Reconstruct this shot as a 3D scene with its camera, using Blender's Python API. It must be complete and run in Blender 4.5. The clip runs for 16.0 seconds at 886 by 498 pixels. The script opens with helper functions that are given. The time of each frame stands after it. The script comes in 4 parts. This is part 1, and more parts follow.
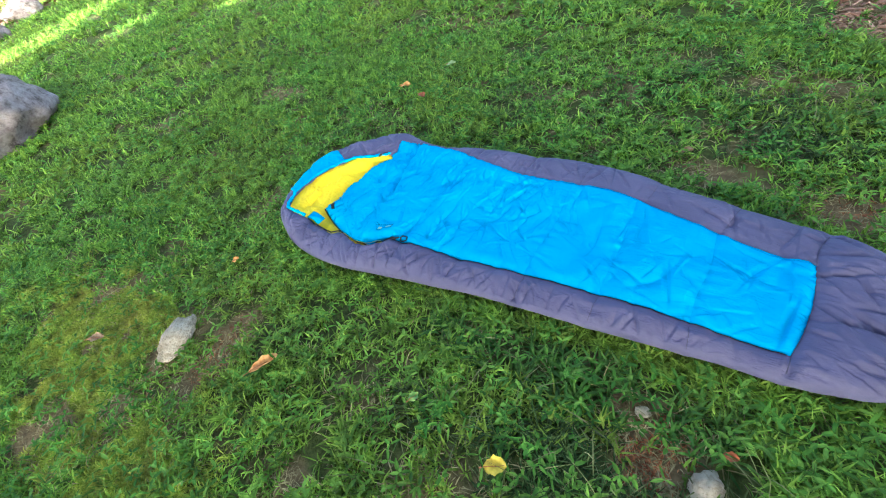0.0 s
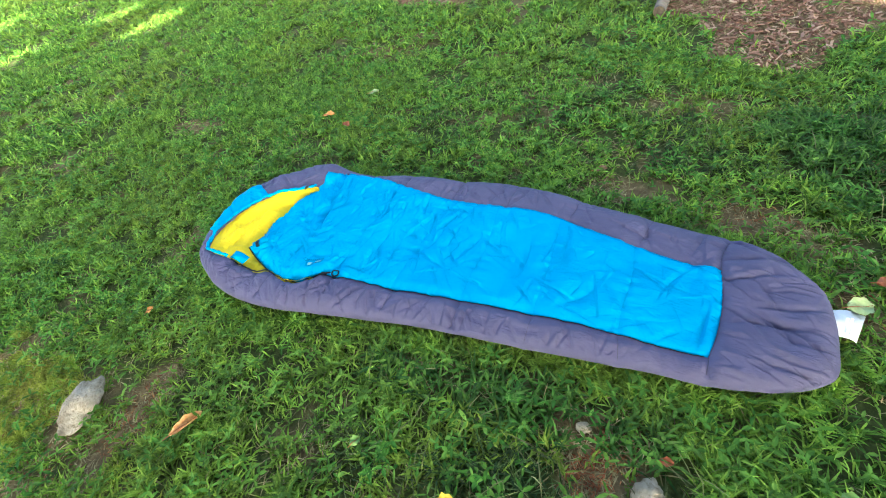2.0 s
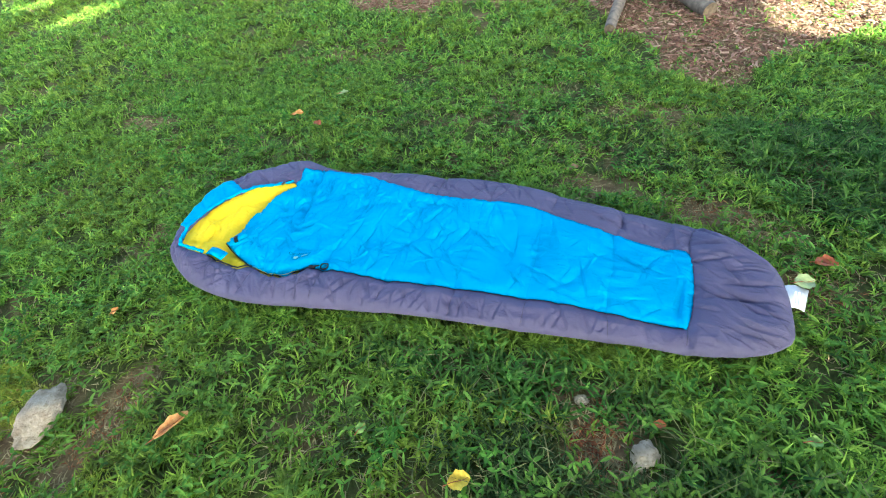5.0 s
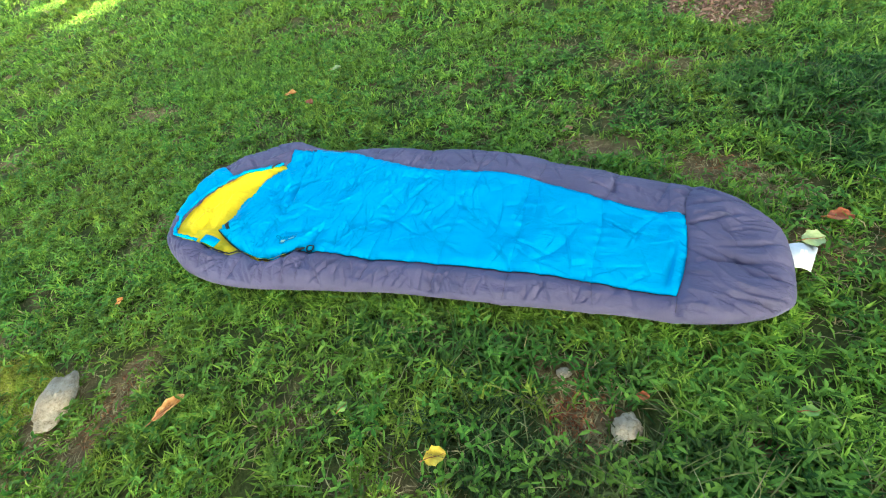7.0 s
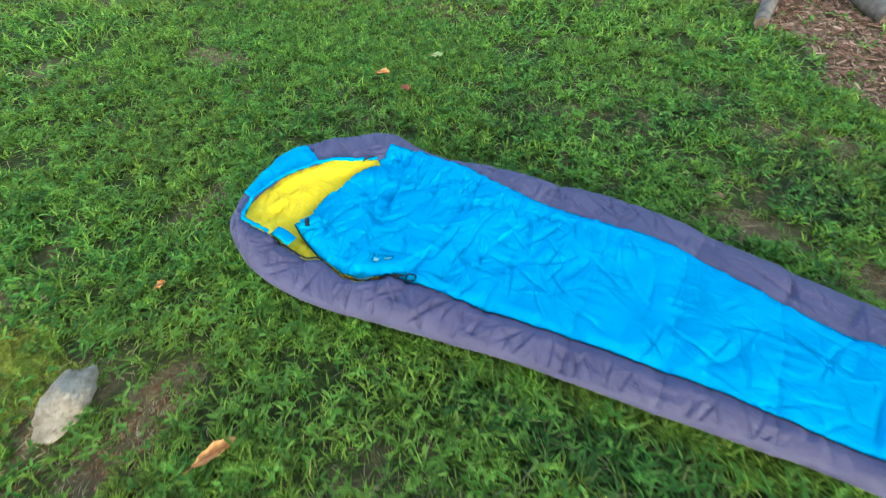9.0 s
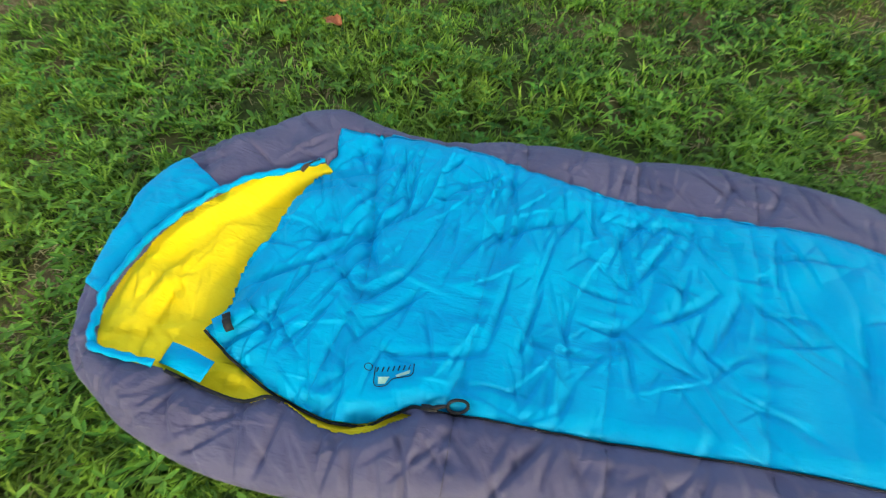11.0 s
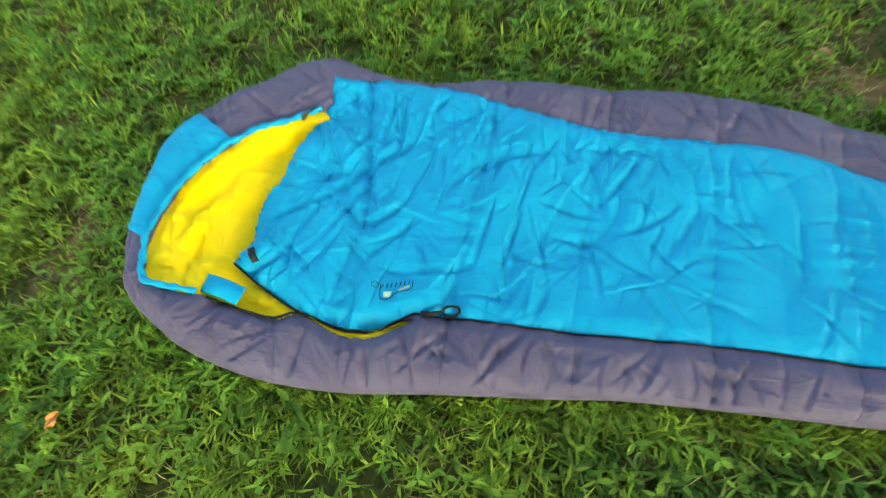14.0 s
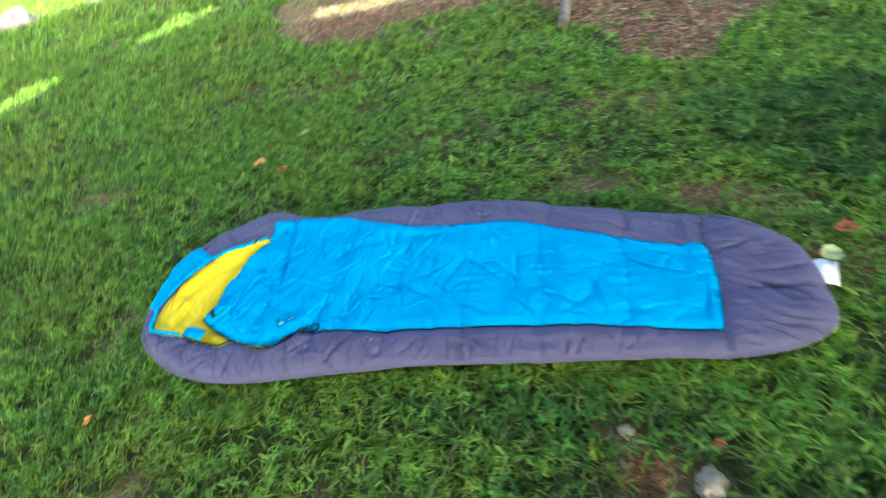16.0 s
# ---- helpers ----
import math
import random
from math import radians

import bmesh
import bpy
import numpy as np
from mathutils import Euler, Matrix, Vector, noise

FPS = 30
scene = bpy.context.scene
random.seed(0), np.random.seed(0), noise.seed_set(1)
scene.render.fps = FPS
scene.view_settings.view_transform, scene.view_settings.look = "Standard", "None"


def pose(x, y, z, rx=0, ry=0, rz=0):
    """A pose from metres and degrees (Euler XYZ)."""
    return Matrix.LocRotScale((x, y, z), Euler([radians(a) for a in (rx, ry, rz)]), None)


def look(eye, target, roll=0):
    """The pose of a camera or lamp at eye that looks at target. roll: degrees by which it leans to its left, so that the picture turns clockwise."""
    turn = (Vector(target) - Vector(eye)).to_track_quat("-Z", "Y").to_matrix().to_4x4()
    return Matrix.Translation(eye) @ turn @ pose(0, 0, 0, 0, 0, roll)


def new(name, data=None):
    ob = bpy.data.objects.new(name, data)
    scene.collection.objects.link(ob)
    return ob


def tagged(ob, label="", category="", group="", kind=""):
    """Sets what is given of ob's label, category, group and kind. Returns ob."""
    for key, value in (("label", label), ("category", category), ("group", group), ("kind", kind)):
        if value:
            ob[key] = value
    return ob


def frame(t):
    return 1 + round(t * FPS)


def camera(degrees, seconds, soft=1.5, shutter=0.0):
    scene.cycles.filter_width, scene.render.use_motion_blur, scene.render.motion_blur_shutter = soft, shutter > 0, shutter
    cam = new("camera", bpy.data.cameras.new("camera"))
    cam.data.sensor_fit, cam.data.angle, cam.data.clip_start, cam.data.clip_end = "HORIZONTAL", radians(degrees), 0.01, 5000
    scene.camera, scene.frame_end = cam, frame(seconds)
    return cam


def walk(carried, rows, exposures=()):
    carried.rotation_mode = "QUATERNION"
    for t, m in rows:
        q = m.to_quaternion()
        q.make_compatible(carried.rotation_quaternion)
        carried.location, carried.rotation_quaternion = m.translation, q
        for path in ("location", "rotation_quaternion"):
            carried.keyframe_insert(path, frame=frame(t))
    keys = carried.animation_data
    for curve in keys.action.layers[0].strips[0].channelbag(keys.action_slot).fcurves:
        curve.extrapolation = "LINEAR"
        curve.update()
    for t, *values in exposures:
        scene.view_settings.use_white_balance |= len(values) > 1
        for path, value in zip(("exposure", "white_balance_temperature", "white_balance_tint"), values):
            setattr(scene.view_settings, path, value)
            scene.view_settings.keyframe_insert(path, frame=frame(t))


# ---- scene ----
from mathutils.geometry import delaunay_2d_cdt
cam = camera(91.2, 16.0, 1.05, 0.5)
PATH = [
    (0, (1.548, -0.561, 1.248), (0.58, 0.399, -0.215), -20.1),
    (0.5, (1.542, -0.563, 1.254), (0.598, 0.421, -0.21), -18.3),
    (1, (1.568, -0.539, 1.247), (0.778, 0.558, -0.226), -14.6),
    (1.5, (1.589, -0.529, 1.265), (0.84, 0.618, -0.192), -16.6),
    (2, (1.558, -0.519, 1.249), (0.81, 0.628, -0.209), -15.6),
    (2.5, (1.57, -0.511, 1.245), (0.819, 0.643, -0.205), -15.9),
    (3, (1.575, -0.502, 1.231), (0.831, 0.634, -0.237), -16.5),
    (3.5, (1.502, -0.559, 1.226), (0.773, 0.519, -0.292), -10.7),
    (4, (1.45, -0.597, 1.223), (0.734, 0.491, -0.295), -12.5),
    (4.5, (1.378, -0.655, 1.245), (0.806, 0.603, -0.2), -7.7),
    (4.7, (1.39, -0.657, 1.251), (0.881, 0.618, -0.203), -7.4),
    (6.8, (1.57, -0.582, 1.217), (0.935, 0.575, -0.286), -16.2),
    (7, (1.575, -0.575, 1.211), (0.938, 0.555, -0.311), -16.9),
    (7.5, (1.564, -0.561, 1.209), (0.873, 0.526, -0.321), -17.3),
    (8, (1.468, -0.525, 1.197), (0.592, 0.502, -0.279), -16.3),
    (8.5, (1.22, -0.493, 1.139), (0.532, 0.57, -0.409), -8.5),
    (9, (1.044, -0.437, 1.156), (0.47, 0.685, -0.397), -2.4),
    (9.5, (0.873, -0.252, 1.107), (0.359, 0.815, -0.505), -0.9),
    (9.7, (0.843, -0.186, 1.136), (0.382, 0.85, -0.512), -1.4),
    (11.8, (0.528, 0.103, 0.635), (0.35, 1.014, -1.136), -0.3),
    (12, (0.518, 0.101, 0.629), (0.258, 0.976, -1.151), -4.4),
    (12.5, (0.461, 0.073, 0.655), (0.05, 0.875, -1.131), -9.9),
    (13, (0.523, 0.031, 0.663), (0.252, 0.702, -1.202), -6.4),
    (13.5, (0.574, 0.014, 0.749), (0.41, 0.684, -1.128), -3.8),
    (14, (0.671, -0.01, 0.906), (0.452, 0.73, -0.94), -7.8),
    (14.5, (0.763, -0.08, 1.045), (0.406, 0.864, -0.682), -10.6),
    (15, (0.87, -0.274, 1.115), (0.476, 0.793, -0.53), -10.1),
    (15.5, (0.98, -0.41, 1.183), (0.59, 0.785, -0.372), -6.7),
    (16, (1.357, -0.521, 1.205), (0.905, 0.811, -0.216), -16.1),
]
EXPOSURES = [(0, 2.94, 5950, -6), (1, 2.96, 6000, -6), (2, 2.99, 6350, -7), (3, 2.98, 6350, -7), (4.5, 2.93, 6100, -6), (7.5, 3.0, 6750, -12), (8.5, 2.86, 6150, -10), (9.5, 2.9, 6050, -8), (11.8, 2.58, 8500, -12), (12.5, 2.58, 8500, -12), (13.5, 2.66, 8800, -12), (14, 2.82, 8900, -13), (14.5, 2.86, 8400, -12), (15.5, 2.74, 6900, -10), (16, 2.82, 6200, -6)]
walk(cam, [(t, look(eye, target, roll)) for t, eye, target, roll in PATH], EXPOSURES)

# ---- world, sun ----
SUN_ELEVATION, SUN_AZIMUTH = radians(36), math.atan2(-0.8, 0.6)
SUN_DIR = Vector((math.cos(SUN_AZIMUTH) * math.cos(SUN_ELEVATION), math.sin(SUN_AZIMUTH) * math.cos(SUN_ELEVATION), math.sin(SUN_ELEVATION)))
world = bpy.data.worlds.new("sky")
scene.world = world
world.use_nodes = True
sky = world.node_tree.nodes.new("ShaderNodeTexSky")
sky.sky_type, sky.sun_disc = "NISHITA", False
sky.sun_elevation, sky.sun_rotation = SUN_ELEVATION, math.pi / 2 - SUN_AZIMUTH
sky.air_density, sky.dust_density, sky.ozone_density = 0.7, 7.0, 0.6
world.node_tree.links.new(sky.outputs[0], world.node_tree.nodes["Background"].inputs[0])
world.node_tree.nodes["Background"].inputs[1].default_value = 0.15
sun = new("sun", bpy.data.lights.new("sun", "SUN"))
sun.data.energy, sun.data.angle, sun.data.color = 5.0, radians(0.53), (1.0, 0.95, 0.86)
sun.matrix_world = look(SUN_DIR * 30, (0, 0, 0))


# ---- materials ----
class Mat:
    """A small builder for node materials."""

    def __init__(self, name, rough=0.7, spec=0.4, metal=0.0):
        self.m = bpy.data.materials.new(name)
        self.m.use_nodes = True
        self.t = self.m.node_tree
        self.b = self.t.nodes["Principled BSDF"]
        self.b.inputs["Roughness"].default_value = rough
        self.b.inputs["Specular IOR Level"].default_value = spec
        self.b.inputs["Metallic"].default_value = metal
        self.geo = self.t.nodes.new("ShaderNodeNewGeometry")

    def put(self, kind, **values):
        n = self.t.nodes.new(kind)
        for k, v in values.items():
            n.inputs[k.replace("_", " ")].default_value = v
        return n

    def link(self, a, b):
        self.t.links.new(a, b)

    def place(self, scale=(1, 1, 1), turn=0.0):
        n = self.t.nodes.new("ShaderNodeMapping")
        n.inputs["Scale"].default_value = scale
        n.inputs["Rotation"].default_value = (0, 0, turn)
        self.link(self.geo.outputs["Position"], n.inputs["Vector"])
        return n.outputs[0]

    def noise(self, scale, detail=4, rough=0.55, stretch=(1, 1, 1), turn=0.0):
        n = self.put("ShaderNodeTexNoise", Scale=scale, Detail=detail, Roughness=rough)
        self.link(self.place(stretch, turn), n.inputs["Vector"])
        return n.outputs["Fac"]

    def ramp(self, fac, *stops):
        n = self.t.nodes.new("ShaderNodeValToRGB")
        while len(n.color_ramp.elements) < len(stops):
            n.color_ramp.elements.new(0.5)
        for e, (p, c) in zip(n.color_ramp.elements, stops):
            e.position, e.color = p, (*c, 1)
        self.link(fac, n.inputs[0])
        return n.outputs[0]

    def mix(self, fac, a, b, blend="MIX"):
        n = self.t.nodes.new("ShaderNodeMix")
        n.data_type, n.blend_type = "RGBA", blend
        for s, v in ((n.inputs[0], fac), (n.inputs[6], a), (n.inputs[7], b)):
            if isinstance(v, (int, float)):
                s.default_value = v
            elif isinstance(v, tuple):
                s.default_value = (*v, 1)
            else:
                self.link(v, s)
        return n.outputs[2]

    def colour(self, c):
        if isinstance(c, tuple):
            self.b.inputs["Base Color"].default_value = (*c, 1)
        else:
            self.link(c, self.b.inputs["Base Color"])
        return self

    def bump(self, height, strength=0.3, distance=0.002):
        n = self.put("ShaderNodeBump", Strength=strength, Distance=distance)
        self.link(height, n.inputs["Height"])
        if self.b.inputs["Normal"].is_linked:
            self.link(self.b.inputs["Normal"].links[0].from_socket, n.inputs["Normal"])
        self.link(n.outputs[0], self.b.inputs["Normal"])
        return self

    def roughen(self, fac, low, high):
        n = self.put("ShaderNodeMapRange", To_Min=low, To_Max=high)
        self.link(fac, n.inputs[0])
        self.link(n.outputs[0], self.b.inputs["Roughness"])
        return self


def cloth(name, dark, light, rough, sheen=0.15, spec=0.12):
    m = Mat(name, rough, spec)
    broad, fine = m.noise(7, 3), m.noise(90, 4, 0.6)
    m.colour(m.mix(0.25, m.ramp(broad, (0.3, dark), (0.7, light)), m.ramp(fine, (0.3, dark), (0.7, light))))
    m.roughen(m.noise(25, 3), rough - 0.07, rough + 0.1)
    m.bump(m.noise(38, 4, 0.6, (1, 1.7, 1), 0.5), 0.4, 0.004)
    # pressed hair creases along three headings, each only here and there
    for turn, size, seed in ((0.45, 8, 1.0), (-0.6, 10, 1.3)):
        line = m.ramp(m.noise(size, 3, 0.5, (1, 3.2, 1), turn), (0.42, (0, 0, 0)), (0.485, (1, 1, 1)), (0.57, (0.1, 0.1, 0.1)))
        here = m.ramp(m.noise(4 * seed, 2, 0.5, (1, 1, 1), turn + 1), (0.45, (0, 0, 0)), (0.6, (1, 1, 1)))
        m.bump(m.mix(1.0, line, here, "MULTIPLY"), 0.3, 0.004)
    m.bump(m.noise(1300, 2, 0.5, (1, 0.35, 1)), 0.12, 0.0006)
    m.b.inputs["Sheen Weight"].default_value = sheen
    m.b.inputs["Sheen Roughness"].default_value = 0.4
    return m.m


BLUE = cloth("blue_nylon", (0.0, 0.27, 0.53), (0.0, 0.325, 0.62), 0.48, 0.0, 0.07)
GREY = cloth("grey_violet_nylon", (0.080, 0.074, 0.142), (0.106, 0.098, 0.178), 0.48, 0.0, 0.11)
YELLOW = cloth("yellow_nylon", (0.76, 0.55, 0.016), (0.82, 0.62, 0.030), 0.55, 0.03)


def plain(name, dark, light, rough=0.6, scale=60.0, bump=0.3, distance=0.001, metal=0.0):
    m = Mat(name, rough, 0.22, metal)
    m.colour(m.ramp(m.noise(scale, 4), (0.3, dark), (0.7, light)))
    m.bump(m.noise(scale * 2, 4), bump, distance)
    return m.m


BLACK = plain("black_zip_tape", (0.005, 0.005, 0.008), (0.012, 0.012, 0.017), 0.6, 200)
NAVY = plain("dark_blue_thread", (0.0, 0.23, 0.47), (0.0, 0.28, 0.55), 0.7, 300)
DARK_GREY = plain("dark_grey_thread", (0.055, 0.051, 0.09), (0.075, 0.07, 0.12), 0.7, 300)
WHITE_TAG = plain("white_satin_label", (0.74, 0.74, 0.76), (0.82, 0.82, 0.84), 0.5, 80)
PALE_PRINT = plain("pale_print", (0.20, 0.43, 0.40), (0.30, 0.52, 0.44), 0.6, 150)


def leafy(name, stops, dry, patch, through_light=0.35, rough=0.5, spec=0.3):
    """Foliage: each blade its own green, drifting in patches towards a yellower one."""
    m = Mat(name, rough, spec)
    own = m.ramp(m.geo.outputs["Random Per Island"], *stops)
    drift = m.ramp(m.noise(patch, 3), (0.42, (0, 0, 0)), (0.68, (1, 1, 1)))
    both = m.mix(drift, own, m.mix(0.55, own, dry))
    both = m.mix(1.0, both, m.ramp(m.noise(17, 3), (0.3, (0.46, 0.46, 0.46)), (0.7, (1.5, 1.5, 1.5))), "MULTIPLY")
    m.colour(both)
    glow = m.t.nodes.new("ShaderNodeBsdfTranslucent")
    m.link(both, glow.inputs["Color"])
    blend = m.t.nodes.new("ShaderNodeMixShader")
    blend.inputs[0].default_value = through_light
    out = m.t.nodes["Material Output"]
    m.link(m.b.outputs[0], blend.inputs[1])
    m.link(glow.outputs[0], blend.inputs[2])
    m.link(blend.outputs[0], out.inputs[0])
    return m.m


GRASS = leafy("lawn_grass", ((0.0, (0.028, 0.078, 0.011)), (0.3, (0.098, 0.212, 0.025)), (0.65, (0.205, 0.37, 0.044)), (1.0, (0.32, 0.48, 0.078))), (0.22, 0.26, 0.035), 1.1, 0.35, 0.6, 0.18)
CLOVER = leafy("broad_weed_leaf", ((0.0, (0.045, 0.14, 0.018)), (0.6, (0.095, 0.24, 0.032)), (1.0, (0.20, 0.37, 0.065))), (0.19, 0.28, 0.04), 1.7, 0.35, 0.6, 0.18)
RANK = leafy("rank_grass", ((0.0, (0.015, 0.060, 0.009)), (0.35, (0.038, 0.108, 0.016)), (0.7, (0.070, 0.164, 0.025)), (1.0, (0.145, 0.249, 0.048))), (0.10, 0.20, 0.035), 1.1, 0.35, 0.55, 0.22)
DULL = leafy("thin_dull_grass", ((0.0, (0.017, 0.041, 0.011)), (0.4, (0.041, 0.086, 0.021)), (0.8, (0.075, 0.135, 0.034)), (1.0, (0.165, 0.203, 0.075))), (0.12, 0.14, 0.05), 1.6, 0.3, 0.6, 0.18)
STRAW = leafy("dry_grass", ((0.0, (0.19, 0.145, 0.07)), (0.5, (0.33, 0.26, 0.135)), (1.0, (0.47, 0.39, 0.22))), (0.20, 0.16, 0.07), 2.0, 0.2, 0.7)
TREE_LEAF = leafy("tree_leaf", ((0.0, (0.03, 0.08, 0.015)), (0.6, (0.05, 0.12, 0.025)), (1.0, (0.08, 0.16, 0.035))), (0.09, 0.15, 0.03), 0.6)

soil = Mat("soil", 0.95, 0.15)
earth = soil.ramp(soil.noise(26, 6, 0.65), (0.25, (0.07, 0.046, 0.022)), (0.55, (0.17, 0.118, 0.060)), (0.8, (0.31, 0.235, 0.135)))
moss = soil.ramp(soil.noise(60, 5, 0.6), (0.3, (0.026, 0.036, 0.009)), (0.7, (0.075, 0.092, 0.024)))
worn_spots = soil.t.nodes.new("ShaderNodeAttribute")
worn_spots.attribute_name = "worn"
patchy = soil.mix(soil.ramp(soil.noise(2.3, 5, 0.6), (0.33, (0, 0, 0)), (0.48, (1, 1, 1))), earth, moss)
soil.colour(soil.mix(soil.ramp(soil.mix(0.35, worn_spots.outputs["Fac"], soil.noise(14, 5, 0.6)), (0.38, (0, 0, 0)), (0.58, (1, 1, 1))), patchy, earth))
soil.bump(soil.noise(45, 6, 0.7), 0.8, 0.012)
SOIL = soil.m

stone = Mat("pale_stone", 0.85, 0.25)
stone.colour(stone.mix(stone.ramp(stone.noise(70, 5, 0.7), (0.52, (0, 0, 0)), (0.72, (1, 1, 1))), stone.ramp(stone.noise(18, 6, 0.6), (0.3, (0.32, 0.25, 0.175)), (0.55, (0.53, 0.445, 0.34)), (0.8, (0.70, 0.62, 0.50))), (0.25, 0.185, 0.11)))
stone.bump(stone.noise(42, 8, 0.75), 1.0, 0.022)
STONE = stone.m
rock = Mat("grey_boulder", 0.85, 0.25)
veins = rock.ramp(rock.noise(5, 8, 0.75, (1, 2.6, 3.0), 0.6), (0.38, (0.09, 0.07, 0.065)), (0.5, (0.25, 0.205, 0.20)), (0.66, (0.38, 0.33, 0.33)))
rock.colour(rock.mix(rock.ramp(rock.noise(1.6, 5), (0.45, (0, 0, 0)), (0.7, (1, 1, 1))), veins, rock.mix(0.5, veins, (0.30, 0.22, 0.19))))
rock.bump(rock.noise(14, 8, 0.75, (1, 2, 2.5), 0.6), 0.9, 0.03)
ROCK = rock.m
WOOD = plain("weathered_wood", (0.075, 0.06, 0.047), (0.22, 0.18, 0.145), 0.8, 22, 0.7, 0.004)
WOOD_CUT = plain("cut_wood_end", (0.11, 0.08, 0.058), (0.22, 0.165, 0.12), 0.8, 40, 0.5, 0.003)
BARK = plain("tree_bark", (0.07, 0.055, 0.042), (0.17, 0.14, 0.11), 0.9, 14, 1.0, 0.02)
chip = Mat("wood_chips", 0.85, 0.2)
chip.colour(chip.ramp(chip.geo.outputs["Random Per Island"], (0.0, (0.10, 0.048, 0.03)), (0.4, (0.20, 0.105, 0.072)), (0.8, (0.30, 0.175, 0.125)), (1.0, (0.44, 0.30, 0.22))))
chip.bump(chip.noise(160, 4, 0.6), 0.4, 0.002)
CHIPS = chip.m


def leaf_mat(name, a, b, c):
    m = Mat(name, 0.6, 0.3)
    m.colour(m.ramp(m.noise(55, 5, 0.6), (0.3, a), (0.55, b), (0.75, c)))
    m.bump(m.noise(170, 4), 0.5, 0.002)
    return m.m


LEAF_TAN = leaf_mat("tan_dry_leaf", (0.40, 0.14, 0.04), (0.58, 0.32, 0.13), (0.70, 0.47, 0.24))
LEAF_ORANGE = leaf_mat("orange_dry_leaf", (0.45, 0.16, 0.04), (0.66, 0.32, 0.10), (0.74, 0.48, 0.2))
LEAF_RED = leaf_mat("russet_dry_leaf", (0.20, 0.05, 0.02), (0.34, 0.10, 0.04), (0.45, 0.18, 0.08))
LEAF_BROWN = leaf_mat("brown_dry_leaf", (0.13, 0.08, 0.045), (0.24, 0.155, 0.09), (0.36, 0.26, 0.165))
LEAF_YELLOW = leaf_mat("yellow_dry_leaf", (0.45, 0.30, 0.03), (0.70, 0.50, 0.05), (0.78, 0.58, 0.10))
LEAF_PALE = leaf_mat("pale_green_leaf", (0.22, 0.30, 0.12), (0.32, 0.40, 0.19), (0.42, 0.49, 0.27))
LEAF_GREEN = leaf_mat("light_green_leaf", (0.12, 0.24, 0.05), (0.20, 0.34, 0.08), (0.28, 0.40, 0.12))


# ---- helpers ----
def mesh_from(name, verts, faces, material, smooth=True):
    me = bpy.data.meshes.new(name)
    me.from_pydata([tuple(map(float, v)) for v in verts], [], [tuple(map(int, f)) for f in faces])
    me.materials.append(material)
    me.polygons.foreach_set("use_smooth", [smooth] * len(me.polygons))
    me.update()
    return me


def mesh_fast(name, verts, loops, sizes, material, smooth=False):
    """A mesh from flat number arrays, for many thousands of faces."""
    me = bpy.data.meshes.new(name)
    me.vertices.add(len(verts))
    me.vertices.foreach_set("co", np.asarray(verts, np.float32).ravel())
    me.loops.add(len(loops))
    me.loops.foreach_set("vertex_index", np.asarray(loops, np.int32))
    me.polygons.add(len(sizes))
    me.polygons.foreach_set("loop_start", np.r_[0, np.cumsum(sizes)[:-1]].astype(np.int32))
    me.polygons.foreach_set("use_smooth", np.full(len(sizes), smooth))
    me.materials.append(material)
    me.update(calc_edges=True)
    return me


def part(name, data, parent, label=""):
    ob = new(name, data)
    ob.parent = parent
    return tagged(ob, label)


def lattice(ix, iy, seed):
    n = (ix.astype(np.int64) * 374761393 + iy.astype(np.int64) * 668265263 + seed * 974711) & 0x7FFFFFFF
    n = ((n ^ (n >> 13)) * 1274126177) & 0x7FFFFFFF
    return ((n ^ (n >> 16)) & 0xFFFF) / 65535.0


def vnoise(x, y, scale, seed):
    """Smooth noise from -1 to 1 with features of about that many metres."""
    x, y = np.asarray(x, float) / scale + 1000, np.asarray(y, float) / scale + 1000
    ix, iy = np.floor(x), np.floor(y)
    fx, fy = x - ix, y - iy
    fx, fy = fx**3 * (fx * (fx * 6 - 15) + 10), fy**3 * (fy * (fy * 6 - 15) + 10)
    a, b = lattice(ix, iy, seed), lattice(ix + 1, iy, seed)
    c, d = lattice(ix, iy + 1, seed), lattice(ix + 1, iy + 1, seed)
    return 2 * ((a * (1 - fx) + b * fx) * (1 - fy) + (c * (1 - fx) + d * fx) * fy) - 1


def turned(x, y, degrees, along):
    """Coordinates along and across a heading, squeezed along it."""
    c, s = math.cos(radians(degrees)), math.sin(radians(degrees))
    return (x * c + y * s) / along, -x * s + y * c


def spline(points, step, closed=False):
    """A smooth line through the points, at even steps."""
    p = np.array(points, float)
    if closed:
        p = np.vstack([p[-1], p, p[0], p[1]])
    else:
        p = np.vstack([2 * p[0] - p[1], p, 2 * p[-1] - p[-2]])
    out = []
    for a, b, c, d in zip(p, p[1:], p[2:], p[3:]):
        u = np.linspace(0, 1, 24, endpoint=False)[:, None]
        out.append(0.5 * (2 * b + (c - a) * u + (2 * a - 5 * b + 4 * c - d) * u**2 + (3 * b - a - 3 * c + d) * u**3))
    q = np.vstack(out + [p[-2][None]])
    s = np.r_[0, np.cumsum(np.linalg.norm(np.diff(q, axis=0), axis=1))]
    at = np.linspace(0, s[-1], max(3, int(round(s[-1] / step)) + 1))
    r = np.column_stack([np.interp(at, s, q[:, n]) for n in range(q.shape[1])])
    return r[:-1] if closed else r


